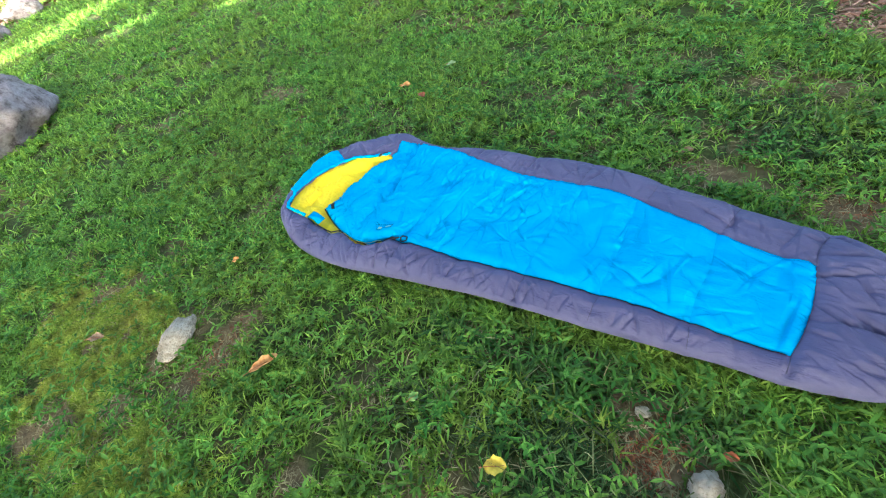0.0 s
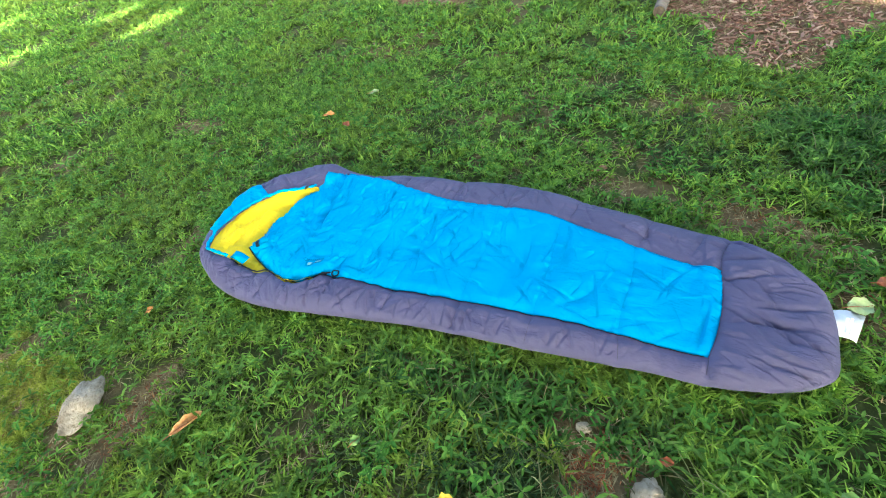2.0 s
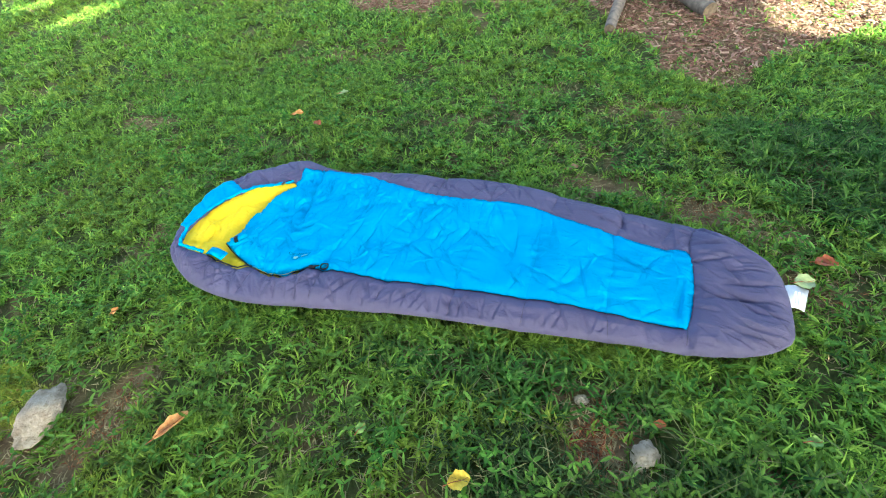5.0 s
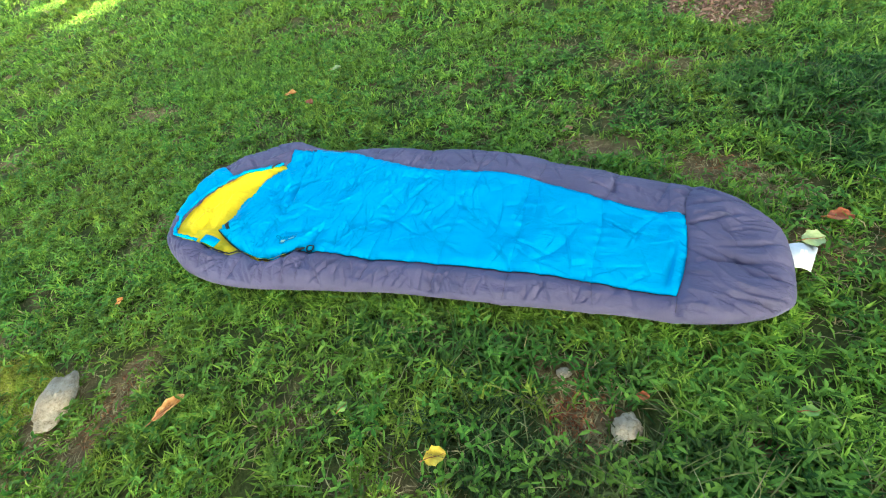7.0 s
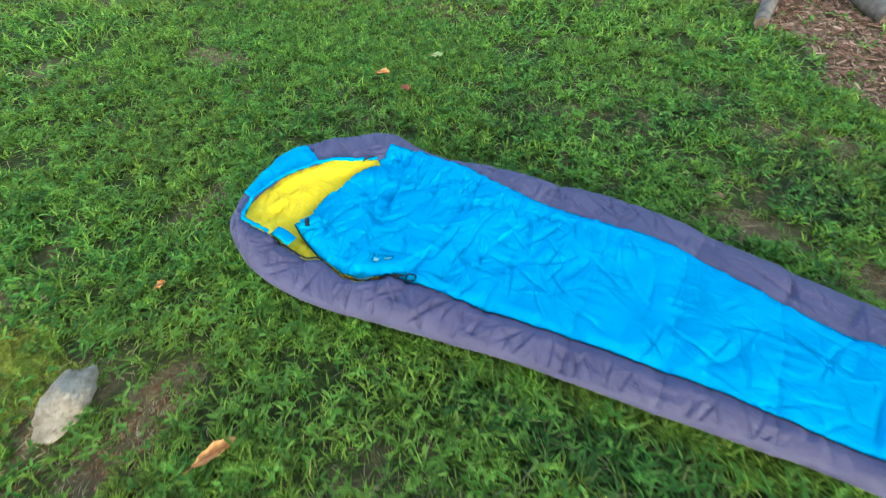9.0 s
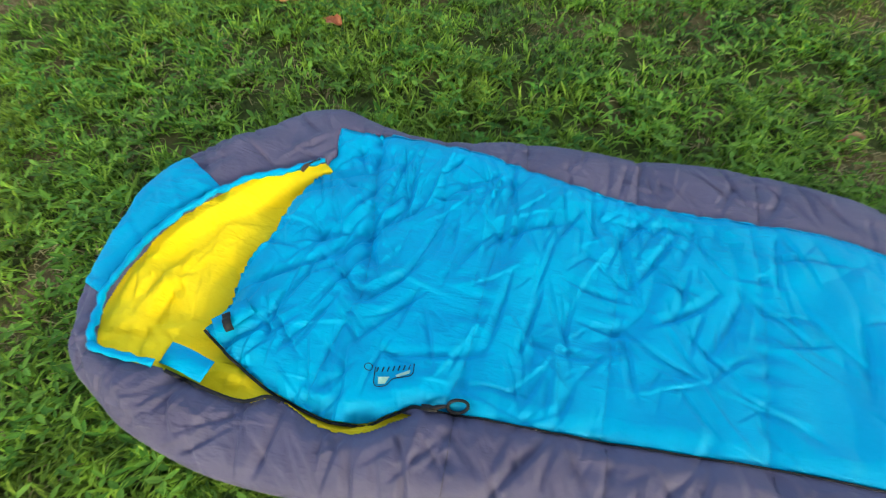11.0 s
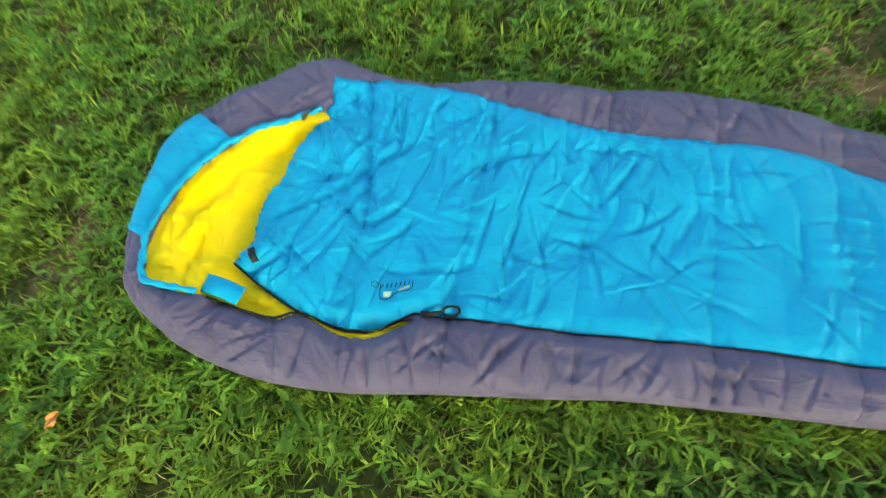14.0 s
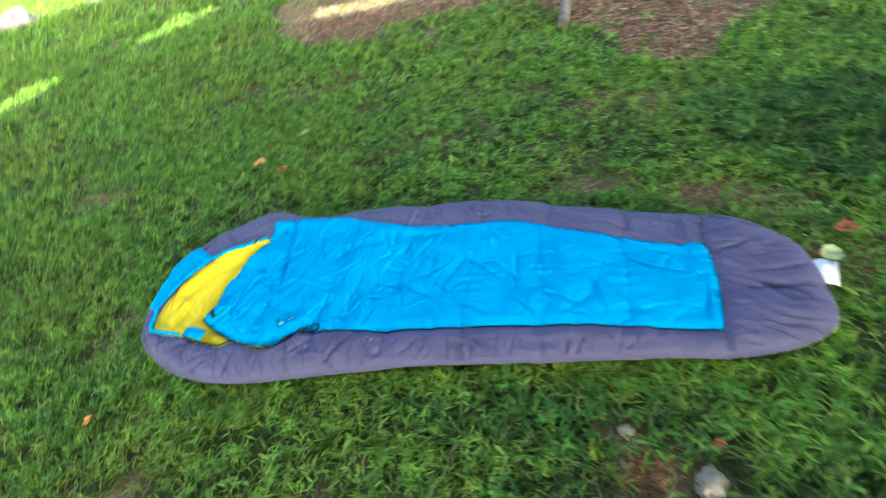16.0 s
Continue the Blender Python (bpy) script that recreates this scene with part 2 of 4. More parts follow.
def far_from(x, y, line, closed=False):
    """The distance of each point to a line."""
    a = np.asarray(line)
    b = np.roll(a, -1, 0) if closed else a[1:]
    a = a if closed else a[:-1]
    out = np.full(len(x), 9.0)
    for n in range(0, len(x), 4000):
        px, py = x[n:n + 4000, None], y[n:n + 4000, None]
        d = b - a
        u = np.clip(((px - a[:, 0]) * d[:, 0] + (py - a[:, 1]) * d[:, 1]) / np.maximum((d**2).sum(1), 1e-12), 0, 1)
        out[n:n + 4000] = np.sqrt(((px - a[:, 0] - u * d[:, 0]) ** 2 + (py - a[:, 1] - u * d[:, 1]) ** 2).min(1))
    return out


def inside(x, y, loop):
    a, b = np.asarray(loop), np.roll(np.asarray(loop), -1, 0)
    out = np.zeros(len(x), bool)
    for (ax, ay), (bx, by) in zip(a, b):
        if ay != by:
            out ^= ((ay > y) != (by > y)) & (x < (bx - ax) * (y - ay) / (by - ay) + ax)
    return out


def filled(loop, step):
    """Points and triangles that fill a loop: its own points and an offset grid inside."""
    lo, hi = loop.min(0), loop.max(0)
    gx, gy = np.meshgrid(np.arange(lo[0], hi[0], step), np.arange(lo[1], hi[1], step * 0.866))
    gx = gx + step * 0.5 * (np.arange(len(gy)) % 2)[:, None]
    x, y = gx.ravel(), gy.ravel()
    keep = inside(x, y, loop)
    x, y = x[keep], y[keep]
    keep = far_from(x, y, loop, True) > step * 0.55
    pts = np.vstack([loop, np.column_stack([x[keep], y[keep]])])
    rim = [(n, (n + 1) % len(loop)) for n in range(len(loop))]
    co, _, faces, *_ = delaunay_2d_cdt([Vector(p) for p in pts], rim, [], 1, 1e-6)
    xy = np.array([tuple(v) for v in co])
    faces = [tuple(f) for f in faces]
    mid = np.array([xy[list(f)].mean(0) for f in faces])
    ok = inside(mid[:, 0], mid[:, 1], loop)
    out = []
    for f, good in zip(faces, ok):
        if good:
            a, b, c = xy[f[0]], xy[f[1]], xy[f[2]]
            out.append(f if (b[0] - a[0]) * (c[1] - a[1]) - (b[1] - a[1]) * (c[0] - a[0]) > 0 else f[::-1])
    return xy, out, len(loop)


def tube(points, radius, sides=6, ends=True):
    """Vertices and faces of a round bar along a line; radius may vary along it."""
    p = np.array(points, float)
    r = np.broadcast_to(radius, len(p))
    tang = np.gradient(p, axis=0)
    verts, faces = [], []
    for n in range(len(p)):
        d = tang[n] / max(np.linalg.norm(tang[n]), 1e-9)
        up = np.array([0, 0, 1.0]) if abs(d[2]) < 0.9 else np.array([1.0, 0, 0])
        e = np.cross(d, up)
        e /= np.linalg.norm(e)
        f = np.cross(e, d)
        for k in range(sides):
            a = 2 * math.pi * k / sides
            verts.append(p[n] + r[n] * (math.cos(a) * e + math.sin(a) * f))
    for n in range(len(p) - 1):
        for k in range(sides):
            a, b = n * sides + k, n * sides + (k + 1) % sides
            faces.append((a, a + sides, b + sides, b))
    if ends:
        faces += [tuple(range(sides)), tuple(range(len(verts) - 1, len(verts) - sides - 1, -1))]
    return verts, faces


# ---- ground ----
BAG_OUTLINE = spline([(-0.055, 0.125), (0.03, 0.072), (0.11, 0.038), (0.25, 0.012), (0.42, 0.013), (0.60, 0.038), (0.80, 0.062), (0.99, 0.085), (1.36, 0.103), (1.68, 0.122), (1.82, 0.122), (1.935, 0.138),
                      (2.02, 0.164), (2.085, 0.203), (2.114, 0.236), (2.122, 0.285), (2.126, 0.36), (2.124, 0.42), (2.114, 0.470), (2.085, 0.522), (2.03, 0.582), (1.955, 0.635), (1.84, 0.662), (1.65, 0.703),
                      (1.45, 0.745), (1.30, 0.785), (1.10, 0.812), (0.90, 0.80), (0.75, 0.805), (0.62, 0.80), (0.52, 0.776), (0.40, 0.775), (0.31, 0.795), (0.21, 0.822),
                      (0.12, 0.785), (0.06, 0.71), (0.0, 0.655), (-0.07, 0.59), (-0.115, 0.50), (-0.125, 0.40), (-0.11, 0.27), (-0.09, 0.19)], 0.005, True)


def ground_height(x, y):
    near = np.clip(np.hypot((np.asarray(x) - 1) / 1.6, (np.asarray(y) - 0.4) / 0.8), 0, 2) / 2
    return 0.018 * near * vnoise(x, y, 0.55, 3) + 0.006 * near * vnoise(x, y, 0.13, 4) - 0.008


gs = [sorted({*np.round(np.arange(lo, hi, 0.06), 3), *np.round(np.arange(lo - 8, hi + 8, 0.5), 3), *[s * 10.0**n for n in (1.5, 2, 2.5, 3) for s in (-1, 1)]}) for lo, hi in ((-2.5, 4.0), (-1.6, 3.5))]
gx, gy = np.meshgrid(*[np.array(g) for g in gs])
cols = gx.shape[1]
quads = [(r * cols + c, r * cols + c + 1, (r + 1) * cols + c + 1, (r + 1) * cols + c) for r in range(gx.shape[0] - 1) for c in range(cols - 1)]
ground = new("ground", mesh_from("ground", np.column_stack([gx.ravel(), gy.ravel(), ground_height(gx.ravel(), gy.ravel())]), quads, SOIL))
tagged(ground, "dark brown mossy soil under a patchy lawn", "ground", kind="structure")

# worn spots in the lawn: place, half sizes, how bare
WORN = [(-0.55, -0.62, 0.46, 0.25, 0.92), (-0.25, -0.85, 0.36, 0.2, 0.85), (0.06, -0.50, 0.16, 0.22, 0.45), (0.12, -0.83, 0.20, 0.13, 0.8), (-0.32, -1.04, 0.25, 0.12, 0.8), (0.72, -0.67, 0.13, 0.08, 0.75), (0.14, -0.42, 0.09, 0.20, 0.95), (0.10, -0.62, 0.10, 0.10, 0.8), (1.61, -0.17, 0.13, 0.12, 0.95), (1.53, -0.06, 0.10, 0.07, 0.85),
        (1.96, 0.83, 0.20, 0.10, 0.9), (1.50, 0.93, 0.16, 0.09, 0.85), (1.75, 0.90, 0.22, 0.07, 0.5), (2.22, 0.48, 0.18, 0.13, 0.7), (2.15, 0.75, 0.18, 0.12, 0.7), (-1.14, 1.12, 0.24, 0.10, 0.85), (-0.2, 2.15, 0.4, 0.14, 0.6),
        (1.5, 1.2, 0.32, 0.12, 0.4), (1.56, 0.92, 0.12, 0.06, 0.95), (0.75, 1.35, 0.25, 0.12, 0.5), (-0.30, 0.22, 0.12, 0.2, 0.6), (1.15, -0.50, 0.22, 0.16, 0.6), (0.78, -0.36, 0.14, 0.10, 0.6), (-0.12, -0.52, 0.11, 0.18, 1.0), (1.71, -0.175, 0.05, 0.05, 0.8), (1.25, 1.75, 0.3, 0.12, 0.5), (1.75, 1.55, 0.35, 0.14, 0.6), (-1.8, 0.6, 0.3, 0.15, 0.5), (2.3, -0.35, 0.2, 0.12, 0.5)]
MULCH = spline([(1.70, 2.5), (1.75, 2.28), (1.83, 2.02), (2.0, 1.87), (2.2, 1.88), (2.42, 2.12), (2.68, 2.42), (3.6, 2.9), (4.6, 4.2), (4.2, 6.0), (2.0, 6.6), (0.0, 5.6), (-1.35, 4.3), (-0.82, 3.3), (-0.05, 2.84), (0.32, 3.08), (0.95, 3.25), (1.45, 2.95)], 0.05, True)


def bare(x, y):
    b = 0.32 * np.clip(vnoise(x, y, 0.33, 21) + 0.6 * vnoise(x, y, 0.12, 22) - 0.15, 0, 1)
    for px, py, rx, ry, k in WORN:
        b = np.maximum(b, k * np.exp(-(((x - px) / rx) ** 2 + ((y - py) / ry) ** 2) ** 1.3))
    wx, wy = x + 0.14 * vnoise(x, y, 0.22, 43), y + 0.14 * vnoise(x, y, 0.22, 44)
    return np.where(inside(wx, wy, MULCH), 0.94, b)


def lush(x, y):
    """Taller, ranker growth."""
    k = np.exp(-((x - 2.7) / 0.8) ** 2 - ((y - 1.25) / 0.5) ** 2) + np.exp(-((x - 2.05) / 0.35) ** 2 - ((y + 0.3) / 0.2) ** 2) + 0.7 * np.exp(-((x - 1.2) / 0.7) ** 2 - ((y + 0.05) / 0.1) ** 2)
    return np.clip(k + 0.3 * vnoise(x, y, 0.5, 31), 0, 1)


def thin_growth(x, y):
    """Finer, duller grass: below the foot of the bag, and in drifts behind it."""
    k = 0.95 * np.exp(-(((x - 1.75) / 0.85) ** 2 + ((y + 0.38) / 0.27) ** 2) ** 1.5) + 0.5 * np.exp(-(((x - 1.2) / 1.1) ** 2 + ((y - 1.35) / 0.5) ** 2) ** 1.5)
    return k + 0.35 * vnoise(x, y, 0.28, 33) - 0.05


worn = ground.data.attributes.new("worn", "FLOAT", "POINT")
worn.data.foreach_set("value", bare(gx.ravel(), gy.ravel()).astype(np.float32))

rng = np.random.default_rng(7)
ZONES = [((-1.7, -1.4, 3.4, 2.1), None, 15000, 1.0), ((-4.6, -1.9, 4.8, 4.4), (-1.7, -1.4, 3.4, 2.1), 4500, 1.55), ((-11, -3, 6.5, 9.0), (-4.6, -1.9, 4.8, 4.4), 1100, 2.6), ((-16, -14, 14, 15), (-11, -3, 6.5, 9.0), 110, 6.0)]


def scatter(density_scale, keep_bare):
    """Places for blades over the lawn, denser near the walk, with the size that each has."""
    out = []
    for (x0, y0, x1, y1), hole, density, size in ZONES:
        n = int((x1 - x0) * (y1 - y0) * density * density_scale)
        x, y = rng.uniform(x0, x1, n), rng.uniform(y0, y1, n)
        ok = np.ones(n, bool)
        if hole:
            ok &= ~((x > hole[0]) & (x < hole[2]) & (y > hole[1]) & (y < hole[3]))
        x, y = x[ok], y[ok]
        near = (x > -0.2) & (x < 2.2) & (y > -0.05) & (y < 0.9)
        ok = np.ones(len(x), bool)
        ok[near] = ~inside(x[near], y[near], BAG_OUTLINE)
        x, y = x[ok], y[ok]
        clump = np.clip(0.8 + 0.9 * vnoise(x, y, 0.075 * size, 25), 0.1, 1)
        ok = rng.random(len(x)) < keep_bare(bare(x, y)) * clump
        out.append(np.column_stack([x[ok], y[ok], np.full(ok.sum(), size)]))
    return np.vstack(out)


def blades(name, at, length, width, lean, material, label, category, tuft=1):
    """A mat of bent, pointed blades as one mesh, so many from each root."""
    at = np.repeat(at, tuft, 0)
    n = len(at)
    x, y, size = at.T
    x, y = x + rng.normal(0, 0.006, n) * size, y + rng.normal(0, 0.006, n) * size
    tall = 1 + 0.8 * lush(x, y)
    L = length * size**0.75 * tall * (1 - 0.5 * bare(x, y)) * rng.uniform(0.55, 1.3, n)
    W = width * size * (1 + 0.35 * lush(x, y)) * rng.uniform(0.6, 1.25, n)
    a = rng.uniform(0, 2 * math.pi, n)
    t0 = np.clip(rng.normal(lean, 0.25, n), 0.05, 1.45)
    t1 = np.clip(t0 + rng.uniform(0.15, 0.8, n), 0, 1.75)
    dx, dy = np.cos(a), np.sin(a)
    twist = rng.normal(0, 0.5, n)
    sx, sy, sz = -dy * np.cos(twist), dx * np.cos(twist), np.sin(twist) * 0.6
    z = ground_height(x, y)
    m = np.column_stack([x + dx * np.sin(t0) * L * 0.5, y + dy * np.sin(t0) * L * 0.5, z + np.cos(t0) * L * 0.5])
    e = m + np.column_stack([dx * np.sin(t1) * L * 0.5, dy * np.sin(t1) * L * 0.5, np.cos(t1) * L * 0.5])
    e[:, 2] = np.maximum(e[:, 2], z + 0.002)
    side = np.column_stack([sx, sy, sz]) * W[:, None] * 0.5
    b = np.column_stack([x, y, z - 0.003])
    v = np.stack([b - side * 0.6, b + side * 0.6, m + side, m - side, e], 1).reshape(-1, 3)
    base = np.arange(n)[:, None] * 5
    loops = (base + np.array([[0, 1, 2, 3, 3, 2, 4]])).ravel()
    ob = new(name, mesh_fast(name, v, loops, np.tile([4, 3], n), material))
    return tagged(ob, label, category, kind="stuff")


roots = scatter(0.14, lambda b: 1 - b)
pick = rng.integers(0, len(BAG_OUTLINE), 1500)
edge_dir = np.roll(BAG_OUTLINE, -1, 0) - np.roll(BAG_OUTLINE, 1, 0)
outward = np.column_stack([edge_dir[:, 1], -edge_dir[:, 0]]) / np.linalg.norm(edge_dir, axis=1)[:, None]
fringe = BAG_OUTLINE[pick] + outward[pick] * rng.uniform(-0.012, 0.03, 1500)[:, None]
roots = np.vstack([roots, np.column_stack([fringe, np.ones(1500)])])
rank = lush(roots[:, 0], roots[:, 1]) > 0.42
thin = ~rank & (thin_growth(roots[:, 0], roots[:, 1]) > rng.uniform(0.3, 0.7, len(roots)))
blades("lawn_grass", roots[~rank & ~thin], 0.051, 0.0060, 0.88, GRASS, "short green lawn grass with broad blades, patchy and uneven", "grass", 9)
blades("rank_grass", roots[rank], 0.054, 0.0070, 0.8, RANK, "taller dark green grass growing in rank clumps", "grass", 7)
blades("thin_grass", roots[thin], 0.056, 0.0038, 0.85, DULL, "thin dull green grass with fine crossing blades", "grass", 12)
blades("dry_grass", scatter(0.85, lambda b: 0.05 + 0.95 * b), 0.05, 0.0030, 1.25, STRAW, "dry straw-coloured grass lying flat between the green", "grass")


def weeds(name, at, material, label):
    """Low broad leaves, three to a stalk, folded along the middle."""
    n = len(at)
    x, y, size = at.T
    rep = 3
    a = np.repeat(rng.uniform(0, 6.28, n), rep) + np.tile([0, 2.1, 4.2], n) + rng.normal(0, 0.3, n * rep)
    x, y, size = np.repeat(x, rep), np.repeat(y, rep), np.repeat(size, rep)
    L, W = 0.025 * size * rng.uniform(0.5, 1.5, n * rep), 0.0105 * size * rng.uniform(0.6, 1.35, n * rep)
    z = ground_height(x, y) + np.repeat(rng.uniform(0.012, 0.045, n), rep)
    up = rng.uniform(-0.25, 0.6, n * rep)
    d = np.column_stack([np.cos(a), np.sin(a), up])
    s = np.column_stack([-np.sin(a), np.cos(a), np.full(n * rep, 0.25)]) * W[:, None] * 0.5
    s2 = s * np.array([-1, -1, 1])
    b = np.column_stack([x, y, z])
    droop = np.column_stack([np.zeros((n * rep, 2)), -L * rng.uniform(0.0, 0.35, n * rep)])
    mid, tip = b + d * L[:, None] * 0.5, b + d * L[:, None] + droop
    v = np.stack([b, b + d * L[:, None] * 0.22 + s * 0.8, b + d * L[:, None] * 0.6 + s * 0.85 + droop * 0.3, tip, b + d * L[:, None] * 0.6 + s2 * 0.85 + droop * 0.3, b + d * L[:, None] * 0.22 + s2 * 0.8, mid + droop * 0.2], 1).reshape(-1, 3)
    base = np.arange(n * rep)[:, None] * 7
    loops = (base + np.array([[0, 1, 6, 1, 2, 6, 2, 3, 6, 3, 4, 6, 4, 5, 6, 5, 0, 6]])).ravel()
    return tagged(new(name, mesh_fast(name, v, loops, np.full(6 * n * rep, 3), material)), label, "weeds", kind="stuff")


weeds("lawn_weeds", scatter(0.085, lambda b: 1 - 0.92 * b), CLOVER, "small round-leaved green weeds growing through the lawn")

# yellow-green moss where the lawn is thin
n = 15000
moss_at = np.vstack([np.column_stack([rng.normal(px, sx, k), rng.normal(py, sy, k), rng.uniform(0.6, 1.2, k)]) for px, py, sx, sy, k in ((-0.50, -0.62, 0.28, 0.14, n // 2), (-0.25, -0.88, 0.35, 0.12, n), (-0.8, -0.8, 0.3, 0.15, n // 2), (0.18, -0.86, 0.13, 0.10, n // 3), (-0.45, -0.42, 0.16, 0.07, n // 5))])
moss_at = moss_at[vnoise(moss_at[:, 0], moss_at[:, 1], 0.12, 47) > -0.15]
MOSS = leafy("fine_grass", ((0.0, (0.13, 0.20, 0.02)), (0.5, (0.26, 0.34, 0.04)), (1.0, (0.42, 0.48, 0.08))), (0.36, 0.28, 0.06), 6.0, 0.3, 0.7, 0.15)
blades("fine_grass", moss_at, 0.030, 0.0036, 0.9, MOSS, "fine short yellow-green grass on thin soil", "grass", 4)
RUST = leafy("rusty_litter", ((0.0, (0.12, 0.04, 0.02)), (0.5, (0.26, 0.09, 0.04)), (1.0, (0.38, 0.17, 0.08))), (0.24, 0.12, 0.06), 3.0, 0.15, 0.8, 0.15)
rust_at = np.vstack([np.column_stack([rng.normal(px, sx, k), rng.normal(py, sy, k), rng.uniform(0.6, 1.1, k)]) for px, py, sx, sy, k in ((1.60, -0.175, 0.035, 0.05, 130), (0.15, -0.45, 0.04, 0.09, 90), (-0.45, -0.55, 0.10, 0.06, 70), (-0.20, -0.72, 0.12, 0.06, 60), (1.98, 0.83, 0.09, 0.04, 60), (2.25, 0.5, 0.08, 0.06, 40))])
blades("rusty_litter", rust_at, 0.045, 0.0035, 1.3, RUST, "rust-brown dead stalks lying on bare soil", "litter", 3)
stem_at = np.column_stack([rng.uniform(0.9, 2.6, 260), rng.uniform(-0.6, -0.05, 260), rng.uniform(0.8, 1.2, 260)])
stem_at = np.vstack([stem_at[~inside(stem_at[:, 0], stem_at[:, 1], BAG_OUTLINE)], np.column_stack([rng.uniform(1.4, 2.9, 160), rng.uniform(0.85, 1.6, 160), rng.uniform(0.8, 1.2, 160)])])
STEM = leafy("long_stem", ((0.0, (0.072, 0.102, 0.030)), (0.6, (0.132, 0.156, 0.060)), (1.0, (0.216, 0.216, 0.108))), (0.25, 0.24, 0.1), 2.0, 0.25, 0.6, 0.2)
blades("long_stems", stem_at, 0.13, 0.0024, 0.95, STEM, "long thin pale grass stems bending over the lawn", "grass", 1)

# wood-chip bed
n = 9000
x, y = rng.uniform(-0.8, 4.7, 60000), rng.uniform(1.6, 6.7, 60000)
ok = inside(x + 0.14 * vnoise(x, y, 0.22, 43) + 0.05 * vnoise(x, y, 0.07, 41), y + 0.14 * vnoise(x, y, 0.22, 44) + 0.05 * vnoise(x, y, 0.07, 42), MULCH) & (rng.random(60000) < np.where(y < 3.6, 0.9, 0.2))
x, y = x[ok], y[ok]
n = len(x)
L, W, T = rng.uniform(0.015, 0.05, n), rng.uniform(0.004, 0.012, n), rng.uniform(0.002, 0.005, n)
a, tilt = rng.uniform(0, 6.28, n), rng.normal(0, 0.25, n)
d = np.column_stack([np.cos(a) * np.cos(tilt), np.sin(a) * np.cos(tilt), np.sin(tilt)]) * L[:, None] / 2
s = np.column_stack([-np.sin(a), np.cos(a), rng.normal(0, 0.3, n)]) * W[:, None] / 2
c = np.column_stack([x, y, ground_height(x, y) + rng.uniform(0.002, 0.02, n)])
h = np.column_stack([np.zeros(n), np.zeros(n), T])
v = np.stack([c - d - s, c + d - s, c + d + s, c - d + s, c - d * 0.9 - s + h, c + d * 0.95 - s + h, c + d * 0.8 + s + h, c - d + s + h], 1).reshape(-1, 3)
loops = (np.arange(n)[:, None] * 8 + np.array([[4, 5, 6, 7, 0, 1, 5, 4, 1, 2, 6, 5, 2, 3, 7, 6, 3, 0, 4, 7]])).ravel()
tagged(new("wood_chips", mesh_fast("wood_chips", v, loops, np.full(5 * n, 4), CHIPS)), "reddish brown wood chips spread as mulch on the ground", "mulch", kind="stuff")

n = 5000
x, y = rng.uniform(-13.5, -9.2, n), rng.uniform(0.6, 7.5, n)
a = rng.uniform(0, 6.28, n)
d = np.column_stack([np.cos(a), np.sin(a), rng.normal(0, 0.3, n)]) * rng.uniform(0.03, 0.09, n)[:, None]
s = np.column_stack([-np.sin(a), np.cos(a), rng.normal(0, 0.3, n)]) * rng.uniform(0.012, 0.03, n)[:, None]
c = np.column_stack([x, y, ground_height(x, y) + rng.uniform(0.01, 0.05, n)])
v = np.stack([c - d - s, c + d - s, c + d + s, c - d + s], 1).reshape(-1, 3)
tagged(new("bed_mulch", mesh_fast("bed_mulch", v, np.arange(4 * n), np.full(n, 4), CHIPS)), "reddish bark mulch in the planting bed behind the stones", "mulch", kind="stuff")

# ---- sleeping bag ----
PANEL_FAR = np.vstack([spline([(0.243, 0.665), (0.239, 0.70), (0.236, 0.733)], 0.005)[:-1], spline([(0.236, 0.733), (0.33, 0.740), (0.45, 0.737), (0.55, 0.722), (0.63, 0.702), (0.71, 0.684), (0.79, 0.669), (0.87, 0.654), (0.95, 0.648), (1.10, 0.643), (1.25, 0.638), (1.37, 0.608), (1.47, 0.575), (1.60, 0.538), (1.74, 0.503), (1.848, 0.492)], 0.005)])
PANEL_END = spline([(1.848, 0.492), (1.851, 0.37), (1.838, 0.265), (1.818, 0.188)], 0.005)
PANEL_ZIP = spline([(1.818, 0.188), (1.67, 0.192), (1.5, 0.201), (1.16, 0.204), (0.957, 0.194), (0.735, 0.183), (0.56, 0.178)], 0.005)
FLAP_ZIP = spline([(0.56, 0.178), (0.537, 0.177), (0.507, 0.158), (0.477, 0.141), (0.444, 0.132), (0.40, 0.131), (0.327, 0.147), (0.278, 0.163), (0.203, 0.198), (0.152, 0.228)], 0.005)
FLAP_TOP = spline([(0.152, 0.228), (0.168, 0.256), (0.172, 0.283), (0.164, 0.335), (0.173, 0.392), (0.191, 0.44), (0.195, 0.492), (0.210, 0.553), (0.224, 0.612), (0.232, 0.645), (0.240, 0.665)], 0.005)
PANEL = np.vstack([line[:-1] for line in (PANEL_FAR, PANEL_END, PANEL_ZIP, FLAP_ZIP, FLAP_TOP)])
RIM = spline([(0.228, 0.640), (0.214, 0.634), (0.192, 0.614), (0.162, 0.583), (0.114, 0.545), (0.07, 0.497), (0.030, 0.448), (-0.001, 0.392), (-0.018, 0.331), (-0.026, 0.265), (-0.023, 0.221), (-0.008, 0.18), (0.002, 0.157), (0.018, 0.149), (0.072, 0.147), (0.114, 0.148)], 0.005)
NEAR_LIP = spline([(0.114, 0.148), (0.211, 0.131), (0.265, 0.128), (0.305, 0.143), (0.34, 0.136), (0.40, 0.116), (0.465, 0.121), (0.54, 0.165)], 0.005)
